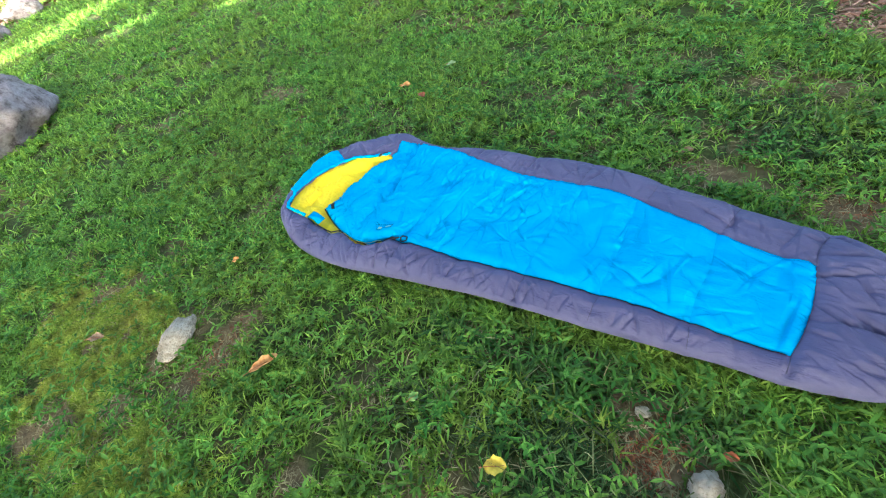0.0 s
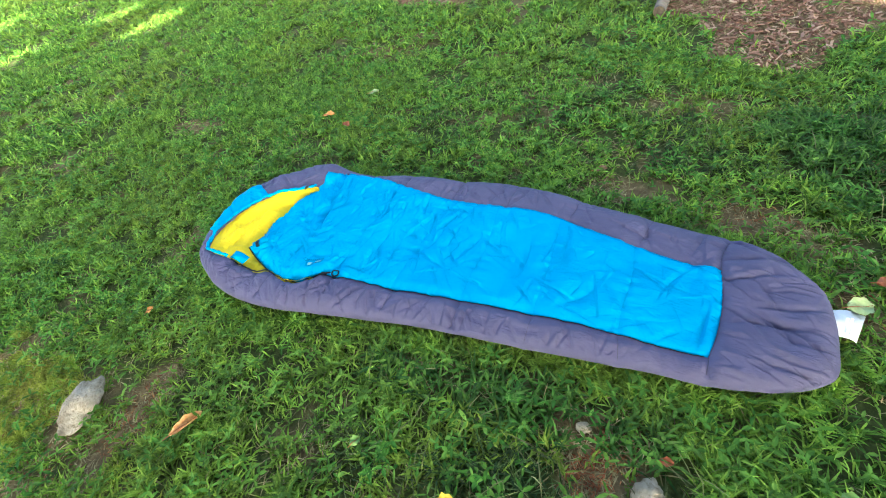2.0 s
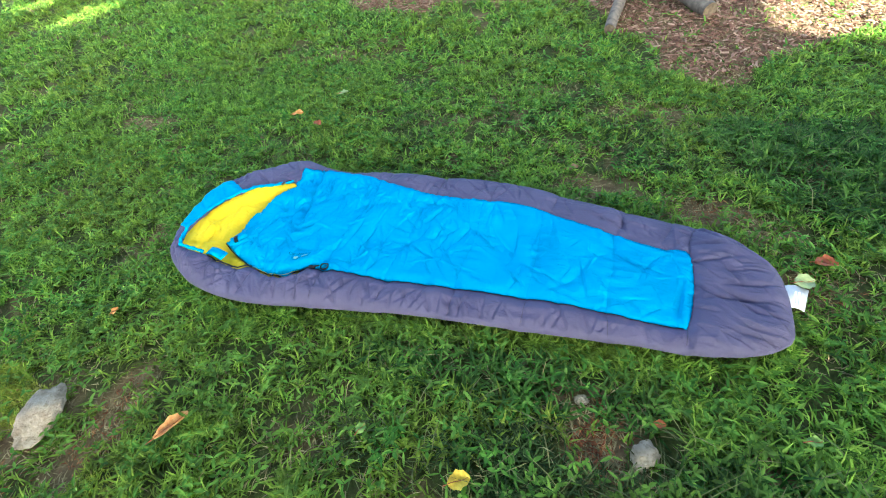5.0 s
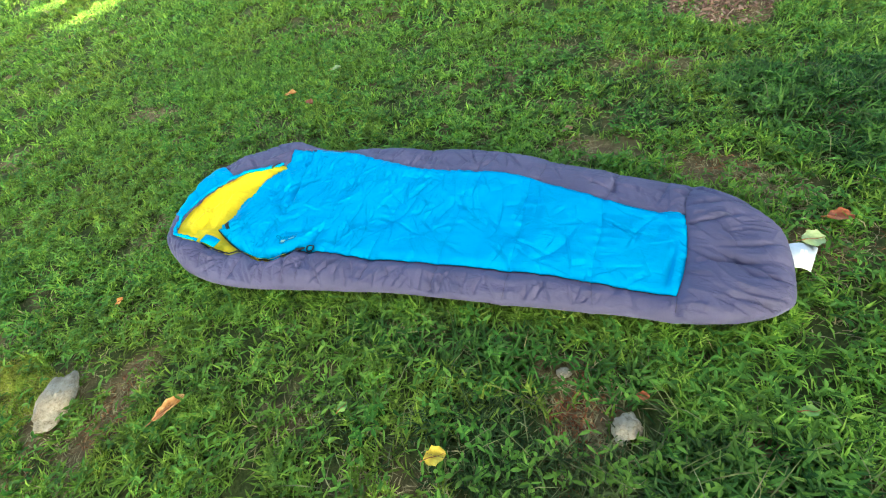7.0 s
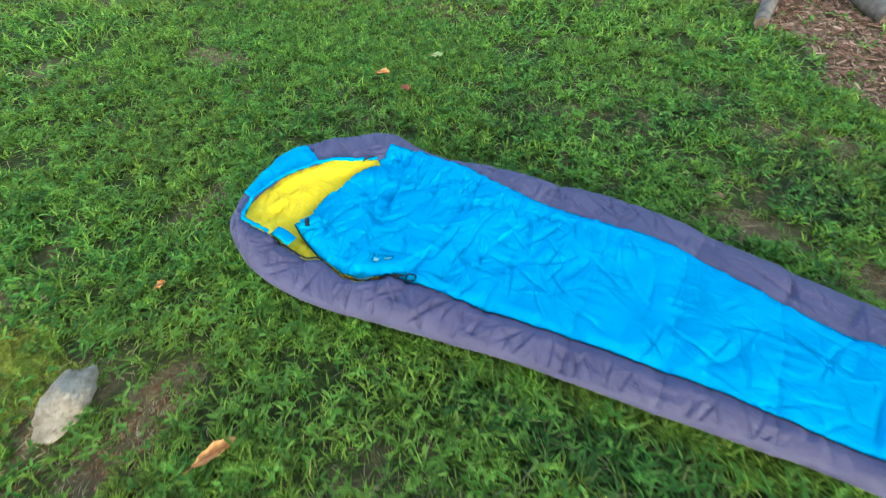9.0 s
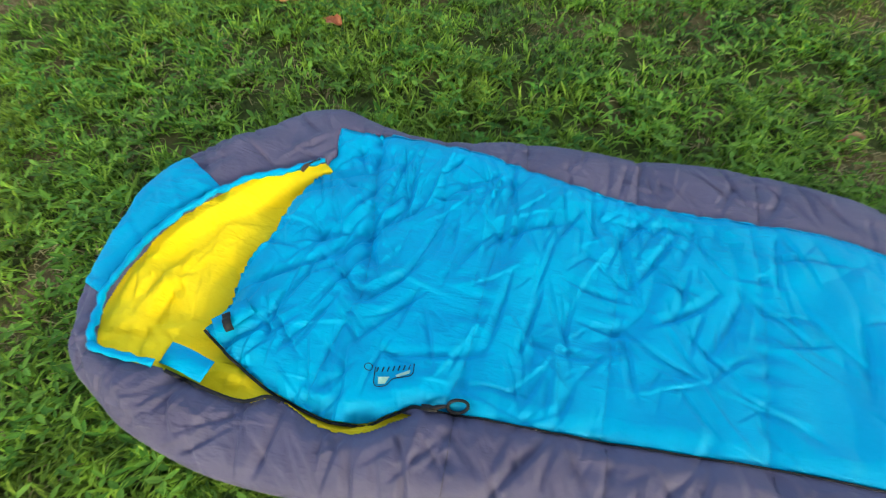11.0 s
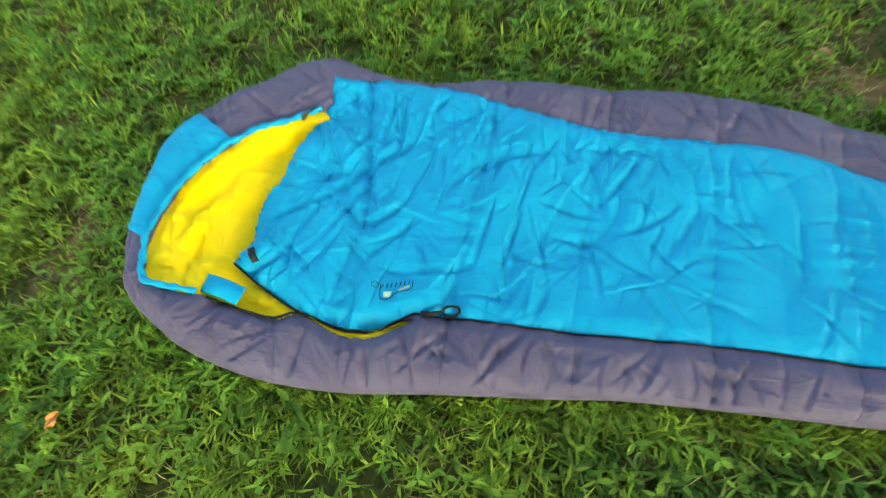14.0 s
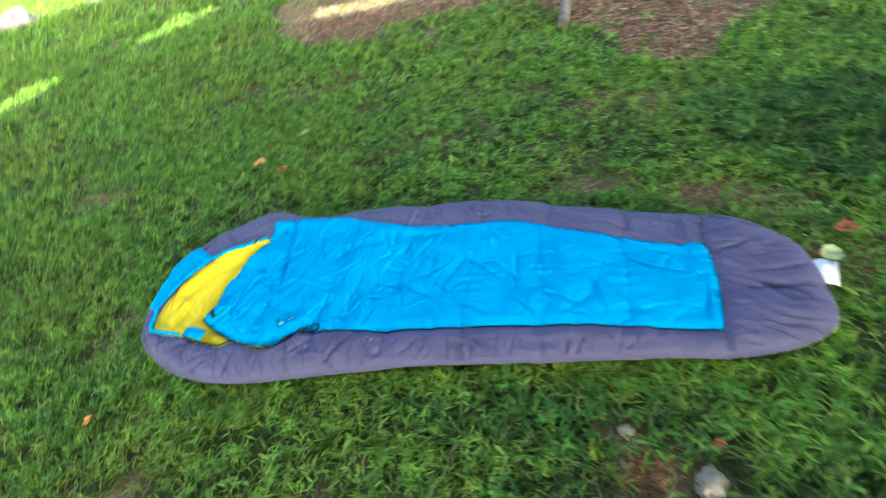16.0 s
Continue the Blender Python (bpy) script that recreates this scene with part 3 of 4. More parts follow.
UNDER = spline([(0.54, 0.165), (0.46, 0.172), (0.36, 0.182), (0.28, 0.225), (0.235, 0.30), (0.245, 0.40), (0.262, 0.50), (0.262, 0.60), (0.228, 0.640)], 0.005)
OPENING = np.vstack([line[:-1] for line in (RIM, NEAR_LIP, UNDER)])
HOOD_BLUE = np.vstack([spline(p, 0.005)[:-1] for p in ([(0.062, 0.503), (-0.008, 0.546), (-0.052, 0.572)], [(-0.052, 0.572), (-0.100, 0.492), (-0.112, 0.40), (-0.094, 0.262)], [(-0.094, 0.262), (-0.030, 0.240)], [(-0.030, 0.240), (-0.032, 0.27), (-0.024, 0.335), (-0.006, 0.396), (0.025, 0.453), (0.062, 0.503)])])
SEAM_LINES = [[(0.333, 0.722), (0.354, 0.60), (0.381, 0.484), (0.402, 0.365), (0.393, 0.306), (0.382, 0.25), (0.373, 0.192), (0.366, 0.15)], [(0.64, 0.695), (0.635, 0.53), (0.62, 0.41), (0.613, 0.28), (0.59, 0.185)],
              [(0.885, 0.655), (0.867, 0.54), (0.861, 0.43), (0.848, 0.28), (0.84, 0.19)], [(1.105, 0.642), (1.115, 0.45), (1.10, 0.30), (1.095, 0.206)],
              [(1.345, 0.606), (1.35, 0.42), (1.345, 0.30), (1.34, 0.206)], [(1.60, 0.534), (1.605, 0.40), (1.59, 0.28), (1.59, 0.20)]]
FAR_SEAMS = [[(0.48, 0.73), (0.475, 0.775)], [(0.665, 0.69), (0.66, 0.80)], [(0.90, 0.655), (0.905, 0.80)], [(1.13, 0.65), (1.145, 0.81)], [(1.37, 0.605), (1.40, 0.757)], [(1.61, 0.54), (1.65, 0.693)]]
NEAR_SEAMS = [[(0.608, 0.178), (0.609, 0.05)], [(0.85, 0.186), (0.845, 0.075)], [(1.10, 0.20), (1.095, 0.09)], [(1.34, 0.20), (1.335, 0.103)], [(1.59, 0.193), (1.60, 0.118)]]
SEAM_LINES, FAR_SEAMS, NEAR_SEAMS = [[spline(s, 0.008) for s in some] for some in (SEAM_LINES, FAR_SEAMS, NEAR_SEAMS)]
FOOT_SEAM = np.vstack([spline([(1.88, 0.637), (1.852, 0.56), (1.848, 0.492)], 0.005), PANEL_END, spline([(1.818, 0.188), (1.815, 0.121)], 0.005)])


def folds(x, y, degrees, wide, long, seed):
    """Narrow ridges along one heading."""
    wx, wy = x + 0.03 * vnoise(x, y, 0.11, seed + 50), y + 0.03 * vnoise(x, y, 0.11, seed + 51)
    u, v = turned(wx, wy, degrees, long)
    return (1 - np.abs(vnoise(u, v, wide, seed))) ** 2


def wrinkles(x, y):
    """Crumpled nylon: flat facets that meet in sharp ridges and valleys."""
    upper = 1 / (1 + np.exp((x - 0.95) / 0.12))
    calm = 0.6 + 0.4 * upper
    z = 0.008 * vnoise(x, y, 0.17, 61) + 0.004 * vnoise(x, y, 0.07, 62)
    sets = ((62, 0.11, 4.2, -0.015, 63), (-48, 0.095, 4.0, -0.017, 163), (100, 0.08, 3.6, -0.012, 263), (18, 0.06, 3.4, -0.007, 363))
    for turn, wide, long, deep, seed in sets:
        ridge = folds(x, y, turn, wide, long, seed) - 0.3
        z = z + calm * deep * ridge * np.clip(0.4 + 1.2 * vnoise(x, y, 0.15, seed + 7), 0, 1.2)
    return z


crease_rng = random.Random(12)


def stroke(x0, x1, y0, y1, headings, tall):
    """One pressed crease: its middle, heading, half length, width, height and bow."""
    mean, spread = crease_rng.choice(headings)
    size = crease_rng.random() ** 1.5
    return (crease_rng.uniform(x0, x1), crease_rng.uniform(y0, y1), radians(crease_rng.gauss(mean, spread)), 0.020 + 0.085 * size, 0.0046 + 0.0040 * size * crease_rng.uniform(0.6, 1.2), tall * (0.0018 + 0.0042 * size) * crease_rng.choice((-1, -1, -0.8, 0.6)), crease_rng.uniform(-2, 2))


CREASES = [stroke(0.17, 1.0, 0.14, 0.73, ((62, 16), (62, 16), (128, 16), (95, 14), (10, 30)), 1.6) for _ in range(250)]
CREASES += [(cx, cy, turn, half * 0.8, wide * 0.62, -abs(tall) * 0.9, bow) for cx, cy, turn, half, wide, tall, bow in (stroke(0.2, 1.1, 0.16, 0.73, ((62, 22), (128, 22), (95, 20)), 1.2) for _ in range(170))]
CREASES += [stroke(1.0, 1.85, 0.18, 0.63, ((75, 20), (120, 20), (150, 20), (10, 30)), 1.3) for _ in range(120)]
CREASES += [stroke(0.15, 1.85, 0.03, 0.18, ((110, 16), (125, 16), (60, 20)), 1.35) for _ in range(210)]
CREASES += [stroke(0.45, 1.88, 0.50, 0.81, ((90, 20), (70, 20), (120, 25)), 1.3) for _ in range(110)]
CREASES += [stroke(1.84, 2.1, 0.13, 0.63, ((-20, 12), (-35, 12), (0, 12)), 1.6) for _ in range(110)]
CREASES += [stroke(-0.12, 0.25, 0.03, 0.24, ((35, 20), (120, 20), (80, 25)), 1.7) for _ in range(50)]
CREASES += [stroke(-0.12, 0.35, 0.45, 0.82, ((120, 18), (140, 18), (40, 25)), 1.7) for _ in range(60)]
CREASES += [stroke(-0.13, 0.05, 0.2, 0.6, ((60, 20), (0, 20)), 0.9) for _ in range(25)]


LINING_CREASES = [stroke(-0.02, 0.25, 0.14, 0.60, ((55, 18), (130, 20), (95, 20)), 1.1) for _ in range(80)]
LINING_CREASES += [stroke(0.0, 0.12, 0.15, 0.32, ((95, 20), (140, 20)), 1.8) for _ in range(25)]


def creases(x, y, strokes=CREASES):
    z = np.zeros(len(x))
    order = np.argsort(x)
    xs = x[order]
    for cx, cy, turn, half, wide, tall, bow in strokes:
        a, b = np.searchsorted(xs, (cx - half - 4 * wide, cx + half + 4 * wide))
        if a == b:
            continue
        pick = order[a:b]
        dx, dy = x[pick] - cx, y[pick] - cy
        c, s = math.cos(turn), math.sin(turn)
        u = dx * c + dy * s
        v = -dx * s + dy * c - bow * (u * u - half * half * 0.3)
        end = np.clip(1 - (u / half) ** 2, 0, 1)
        z[pick] += tall * end * np.clip(1 - np.where(v < 0, -v / (0.75 * wide), v / (2.2 * wide)), 0, 1)
    return z


def base_height(x, y):
    """The height of the padded bag over the ground, without its opening."""
    d = far_from(x, y, BAG_OUTLINE[::2], True)
    hood = 1 / (1 + np.exp((x - 0.12) / 0.035))
    foot = 1 / (1 + np.exp((1.84 - x) / 0.03))
    radius = 0.085 - 0.02 * hood
    k = np.clip(d / radius, 0, 1)
    flat = np.exp(-((x - 1.2) / 0.5) ** 4)
    top = 0.101 - 0.007 * flat + 0.022 * hood + 0.008 * foot + 0.01 * vnoise(x, y, 0.3, 71)
    z = 0.046 + (top - 0.046) * np.sqrt(1 - (1 - k) ** 2)
    body = (1 - hood)
    far = far_from(x, y, PANEL_FAR[::2])
    zip_ = far_from(x, y, np.vstack([PANEL_ZIP[::2], FLAP_ZIP[:24:2]]))
    end = far_from(x, y, FOOT_SEAM[::2])
    z = z - body * 0.005 * np.exp(-(far / 0.016) ** 2) - (0.010 + 0.006 / (1 + np.exp((x - 0.62) / 0.03))) * np.exp(-(zip_ / 0.020) ** 2) - 0.008 * np.exp(-(end / 0.014) ** 2)
    z = z + 0.003 * np.exp(-far / 0.035) * vnoise(x + y * 0.3, 0 * y, 0.022, 72) + 0.0035 * np.exp(-zip_ / 0.035) * vnoise(x, 0 * y, 0.024, 73)
    z = z + 0.0055 * np.exp(-end / 0.09) * folds(x, y, -12, 0.035, 3.0, 74) * (x > 1.80)
    z = z + 0.006 * foot * folds(x, y, -25, 0.05, 3.0, 75) + 0.010 * foot * np.exp(-(((x - 1.93) / 0.05) ** 2 + ((y - 0.52) / 0.09) ** 2))
    # the quilting draws the padding in
    inner = inside(x, y, PANEL)
    for some, where in ((SEAM_LINES, inner), (FAR_SEAMS, ~inner & (y > 0.45)), (NEAR_SEAMS, ~inner & (y < 0.3))):
        for s in some:
            near = where & (np.abs(x - s[:, 0].mean()) < 0.12)
            if near.any():
                e = far_from(x[near], y[near], s)
                pull = 0.0028 * np.exp(-(e / 0.008) ** 2) + 0.003 * np.exp(-(e / 0.035) ** 2)
                z[near] += -pull + 0.0046 * np.exp(-e / 0.03) * vnoise(y[near], 0 * e, 0.018, 76)
    # a deep fold lies along the first seam, behind the flap
    fold = far_from(x, y, SEAM_LINES[0])
    z = z - 0.011 * inner * np.exp(-(fold / 0.017) ** 2) * np.clip((y - 0.33) / 0.08, 0, 1)
    edge = np.clip(d / 0.05, 0.15, 1)
    soft = np.where(inner, 1.0, 0.36)
    calm = np.clip(np.minimum(far, zip_) / 0.05, 0.2, 1)
    z = z + edge * soft * calm * wrinkles(x, y) + np.clip(d / 0.02, 0.1, 1) * np.maximum(calm, 0.45) * creases(x, y)
    # gathers in the grey shell run across its edge
    z = z + np.where(inner, 0, 0.005) * folds(x, y, 62, 0.032, 3.0, 77) * np.clip(1 - d / 0.13, 0, 1) * np.clip(d / 0.03, 0, 1) * np.clip(0.4 + vnoise(x, y, 0.13, 78), 0, 1)
    z = z + hood * 0.006 * folds(x, y, 120, 0.04, 2.6, 79) * np.clip(d / 0.03, 0, 1)
    rim = far_from(x, y, np.vstack([RIM, NEAR_LIP])[::2])
    z = z - 0.006 * np.exp(-(rim / 0.020) ** 2) * hood - 0.012 * np.exp(-(rim / 0.015) ** 2) * (1 - hood) * (~inner)
    return np.maximum(z, 0.022)


def lining_height(x, y):
    e = far_from(x, y, np.vstack([RIM, NEAR_LIP])[::2])
    k = np.clip(e / 0.055, 0, 1)
    k = k * k * (3 - 2 * k)
    floor = 0.052 + 0.040 / (1 + np.exp((x - 0.125) / 0.022)) + 0.005 * folds(x, y, 75, 0.08, 2.5, 81) + 0.004 * folds(x, y, 20, 0.05, 2.5, 84) + 0.004 * vnoise(x, y, 0.11, 82)
    floor = floor + 0.026 * np.exp(-((x - 0.222) / 0.05) ** 2 - ((y - 0.155) / 0.03) ** 2)
    edge = 0.116 - 0.050 * np.clip((x - 0.0) / 0.2, 0, 1) * (y < 0.3) - 0.040 * np.clip((x - 0.12) / 0.10, 0, 1) * (y >= 0.3)
    # a slack fold of the lining along the far rim and one hanging at the near corner
    slack = 0.006 * np.exp(-((e - 0.022) / 0.010) ** 2) * np.clip((y - 0.2) / 0.15, 0, 1)
    tuck = 0.046 + 0.012 * vnoise(y, 0 * y, 0.05, 85)
    drape = 0.023 / (1 + np.exp((x - tuck) / 0.0022)) * np.exp(-((y - 0.255) / 0.065) ** 4) * np.clip((x + 0.015) / 0.03, 0, 1)
    drape = drape + 0.008 / (1 + np.exp((y - 0.20 - 0.25 * x) / 0.003)) * np.exp(-((x - 0.07) / 0.06) ** 4)
    return edge * (1 - k) + floor * k + slack + drape + 0.55 * creases(x, y, LINING_CREASES)


def padded(name, loop, step, height, material, parent, label="", skirt=None):
    xy, faces, rim = filled(loop, step)
    z = height(xy[:, 0], xy[:, 1])
    verts = np.column_stack([xy, z])
    if skirt:
        drop, inward, lowest = skirt
        a = loop
        out = np.roll(a, -1, 0) - np.roll(a, 1, 0)
        area = 0.5 * np.sum(a[:, 0] * np.roll(a[:, 1], -1) - np.roll(a[:, 0], -1) * a[:, 1])
        nrm = np.column_stack([-out[:, 1], out[:, 0]]) * (1 if area > 0 else -1)
        nrm /= np.linalg.norm(nrm, axis=1)[:, None] + 1e-9
        index = [int(np.argmin((xy[:, 0] - p[0]) ** 2 + (xy[:, 1] - p[1]) ** 2)) for p in a]
        low = np.column_stack([a + nrm * inward, np.maximum(z[index] - drop, lowest)])
        first = len(verts)
        verts = np.vstack([verts, low])
        m = len(a)
        ring = [(index[(i + 1) % m], index[i], first + i, first + (i + 1) % m) for i in range(m)]
        faces = faces + (ring if area > 0 else [r[::-1] for r in ring])
    return part(name, mesh_from(name, verts, faces, material), parent, label)


def shell_height(x, y):
    z = base_height(x, y)
    e = far_from(x, y, PANEL[::2], True)
    z = np.where(inside(x, y, PANEL), z - np.where(x < 0.62, 0.026, 0.007) * np.clip(e / 0.006, 0, 1), z)
    hole = inside(x, y, OPENING)
    z[hole] = np.minimum(z[hole], lining_height(x[hole], y[hole]) - 0.008)
    return np.maximum(z, 0.012)


def panel_height(x, y):
    e = far_from(x, y, PANEL[::2], True)
    free = np.minimum(far_from(x, y, FLAP_TOP[::2]), far_from(x, y, FLAP_ZIP[20::2]))
    slump = -0.016 * np.exp(-(free / 0.022) ** 2)
    return base_height(x, y) + 0.0015 + 0.003 * np.clip(e / 0.008, 0, 1) + slump


def on_panel(points, lift):
    p = np.array(points, float)
    return np.column_stack([p, panel_height(p[:, 0], p[:, 1]) + lift])


def on_shell(points, lift):
    p = np.array(points, float)
    return np.column_stack([p, base_height(p[:, 0], p[:, 1]) + lift])


bag = tagged(new("sleeping_bag"), "blue and violet-grey mummy sleeping bag, yellow lining, lying on grass", "sleeping bag")
shell = padded("shell", BAG_OUTLINE, 0.0038, shell_height, GREY, bag, "violet-grey quilted nylon shell", (0.042, 0.034, 0.0))
top_panel = padded("top_panel", PANEL, 0.0027, panel_height, BLUE, bag, "bright blue nylon top panel with cross seams", (0.012, 0.004, 0.0))
lining = padded("lining", OPENING, 0.0034, lining_height, YELLOW, bag, "bright yellow nylon lining inside the hood")
hood_panel = padded("hood_panel", HOOD_BLUE, 0.005, lambda x, y: base_height(x, y) + 0.002 + 0.002 * np.clip(far_from(x, y, HOOD_BLUE, True) / 0.006, 0, 1), BLUE, bag, "blue nylon hood panel", (0.004, 0.001, 0.0))


def sewn(name, line, radius, material, parent, height, label="", sides=5):
    v, f = tube(height(line, radius * 0.35), radius, sides)
    return part(name, mesh_from(name, v, f, material), parent, label)


for s in SEAM_LINES:
    sewn("seam", s, 0.0006, NAVY, top_panel, on_panel)
for s in FAR_SEAMS + NEAR_SEAMS:
    sewn("seam", s[1:-1] if len(s) > 4 else s, 0.0009, DARK_GREY, shell, on_shell)
sewn("foot_seam", FOOT_SEAM[4:-4], 0.0013, DARK_GREY, shell, on_shell)
sewn("panel_piping", PANEL_FAR, 0.0016, BLUE, top_panel, on_panel)

# gathered blue cord channel round the face opening
line = RIM[:-1]
z = base_height(line[:, 0], line[:, 1])
out = np.gradient(line, axis=0)
out = np.column_stack([out[:, 1], -out[:, 0]]) / np.linalg.norm(out, axis=1)[:, None]
mid = np.column_stack([line - out * 0.0035, z + 0.008])
wide = 0.0062 + 0.0018 * vnoise(np.arange(len(line)) * 0.005, 0 * z, 0.014, 91)
v, f = tube(mid, wide, 10)
hood_trim = part("hood_trim", mesh_from("hood_trim", v, f, BLUE), bag, "gathered blue drawcord channel of the hood")
tz = float(base_height(np.array([0.200]), np.array([0.610]))[0]) + 0.016
v, f = tube([(0.204, 0.611, tz), (0.201, 0.604, tz + 0.001), (0.198, 0.597, tz), (0.196, 0.591, tz - 0.004)], [0.003, 0.005, 0.005, 0.003], 10)
toggle = part("cord_toggle", mesh_from("cord_toggle", v, f, plain("brown_plastic", (0.05, 0.03, 0.015), (0.09, 0.05, 0.03), 0.4)), bag, "small dark brown cord toggle")
v, f = tube([(0.222, 0.632, tz - 0.004), (0.212, 0.620, tz), (0.204, 0.611, tz)], 0.0018, 6)
part("cord", mesh_from("cord", v, f, BLACK), toggle)


def ribbon(name, line3, across, material, parent, label="", thick=0.0016):
    """A flat band along a line in space."""
    p, w = np.array(line3, float), np.array(across, float)
    n = len(p)
    up = np.array([0, 0, thick])
    v = np.vstack([p - w, p + w, p + w + up, p - w + up])
    f = []
    for i in range(n - 1):
        for a, b in ((0, 1), (1, 2), (2, 3), (3, 0)):
            f.append((b * n + i, a * n + i, a * n + i + 1, b * n + i + 1))
    f += [(0, n, 2 * n, 3 * n), (4 * n - 1, 3 * n - 1, 2 * n - 1, n - 1)]
    return part(name, mesh_from(name, v, f, material), parent, label)


def across_of(line, width):
    d = np.gradient(np.array(line, float), axis=0)
    return np.column_stack([-d[:, 1], d[:, 0], 0 * d[:, 0]]) / np.linalg.norm(d[:, :2], axis=1)[:, None] * width / 2


zipper = part("zipper", mesh_from("zipper", *tube(on_panel(np.vstack([PANEL_ZIP[2:], FLAP_ZIP[1:6]]) - [0, 0.002], 0.0), 0.0014, 6), BLACK), bag, "long black zip along the edge of the panel")
tape = on_panel(FLAP_ZIP - [0.0, 0.003], -0.003)
v, f = tube(tape, 0.0024, 6)
part("zip_teeth", mesh_from("zip_teeth", v, f, BLACK), zipper)
lip = NEAR_LIP[3:]
tape = np.column_stack([lip, base_height(lip[:, 0], lip[:, 1]) + 0.006])
ribbon("zip_tape", tape[:42], across_of(lip, 0.006)[:42], BLACK, zipper)
edge_line = lip[(lip[:, 0] > 0.335) & (lip[:, 0] < 0.52)]
edge_band = np.column_stack([edge_line + [0, 0.003], base_height(edge_line[:, 0], edge_line[:, 1]) + 0.009])
ribbon("lining_edge", edge_band, across_of(edge_line, 0.0046) * np.clip(0.45 + 0.9 * vnoise(edge_line[:, 0], 0 * edge_line[:, 0], 0.05, 95), 0.12, 1)[:, None], YELLOW, lining)
# slider and its cord loop
sx, sy = 0.566, 0.177
sz = float(panel_height(np.array([sx]), np.array([sy]))[0])
ribbon("slider", [(sx - 0.012, sy, sz + 0.003), (sx, sy, sz + 0.006), (sx + 0.014, sy, sz + 0.004)], [(0, 0.004, 0), (0, 0.005, 0), (0, 0.0035, 0)], BLACK, zipper, "", 0.004)
a = np.linspace(0, 2 * math.pi, 26)
loop3 = np.column_stack([0.611 + 0.016 * np.cos(a), 0.189 + 0.0090 * np.sin(a) + 0.002 * np.cos(a)])
v, f = tube(np.column_stack([loop3, panel_height(loop3[:, 0], loop3[:, 1]) + 0.006]), 0.0027, 6, False)
part("pull_cord", mesh_from("pull_cord", v, f, BLACK), zipper, "black cord loop of the zip pull")
v, f = tube([(0.593, 0.185, sz + 0.009), (0.581, 0.181, sz + 0.009), (0.570, 0.178, sz + 0.008)], [0.0028, 0.0036, 0.0024], 8)
part("pull_tab", mesh_from("pull_tab", v, f, BLACK), zipper)

# hook-and-loop strap at the corner of the flap, and the tab that it meets
cl = spline([(0.222, 0.280), (0.204, 0.260), (0.186, 0.242), (0.172, 0.230)], 0.004)
strap = ribbon("strap", on_panel(cl, 0.006), across_of(cl, 0.036), BLUE, top_panel, "short blue closing strap")
cl = spline([(0.184, 0.258), (0.194, 0.245), (0.203, 0.231)], 0.003)
patch = on_panel(cl, 0.0135)
ribbon("hook_patch", patch, across_of(cl, 0.014), BLACK, strap, "black hook-and-loop patch")
cl = spline([(0.109, 0.175), (0.132, 0.172), (0.157, 0.167), (0.176, 0.162), (0.193, 0.158)], 0.005)
zz = 0.094 + 0.006 * np.sin(np.linspace(0, 3.1, len(cl)))
ribbon("storm_tab", np.column_stack([cl, zz]), across_of(cl, 0.038), BLUE, bag, "square blue tab over the zip", 0.003)
cl = spline([(0.086, 0.146), (0.102, 0.147), (0.12, 0.149)], 0.004)
ribbon("tab_tape", np.column_stack([cl, np.full(len(cl), 0.088)]), across_of(cl, 0.010), BLACK, bag)

# printed mark: a ring, a row of bars and two pale fields in a dark line
a = np.linspace(0, 2 * math.pi, 20)
ring = np.column_stack([0.455 + 0.0065 * np.cos(a), 0.220 + 0.0055 * np.sin(a)])
v, f = tube(on_panel(ring, 0.0006), 0.0006, 4, False)
mark = part("printed_mark", mesh_from("printed_mark", v, f, BLACK), top_panel, "small dark and pale printed mark")
for poly in ([(0.466, 0.222), (0.472, 0.194), (0.490, 0.197), (0.501, 0.210), (0.528, 0.220), (0.528, 0.240)],):
    v, f = tube(on_panel(spline(poly, 0.003), 0.0006), 0.0007, 4)
    part("mark_line", mesh_from("mark_line", v, f, BLACK), mark)
for k in range(7):
    cx, cy = 0.470 + 0.0085 * k, 0.2185 + 0.0024 * k
    v, f = tube(on_panel([(cx, cy - 0.0042), (cx + 0.0012, cy + 0.0042)], 0.0006), 0.0010, 4)
    part("mark_bar", mesh_from("mark_bar", v, f, BLACK), mark)
for poly in ([(0.4745, 0.2075), (0.4775, 0.1965), (0.488, 0.199), (0.493, 0.211)], [(0.502, 0.2155), (0.506, 0.2125), (0.524, 0.2215), (0.5245, 0.228)]):
    p = on_panel(poly, 0.0022)
    part("mark_field", mesh_from("mark_field", p, [(0, 1, 2, 3)], PALE_PRINT, False), mark)

# care label sewn into the foot
u = np.linspace(0, 1, 8)
cl = np.column_stack([2.115 + 0.080 * u, 0.404 + 0.010 * u, 0.046 - 0.018 * u + 0.010 * np.sin(u * 3.3)])
w = np.column_stack([0.003 + 0.016 * u, 0.040 + 0.010 * u, 0.004 * np.sin(5 * u)])
label = ribbon("care_label", cl, w, WHITE_TAG, bag, "white satin care label hanging from the foot", 0.0008)


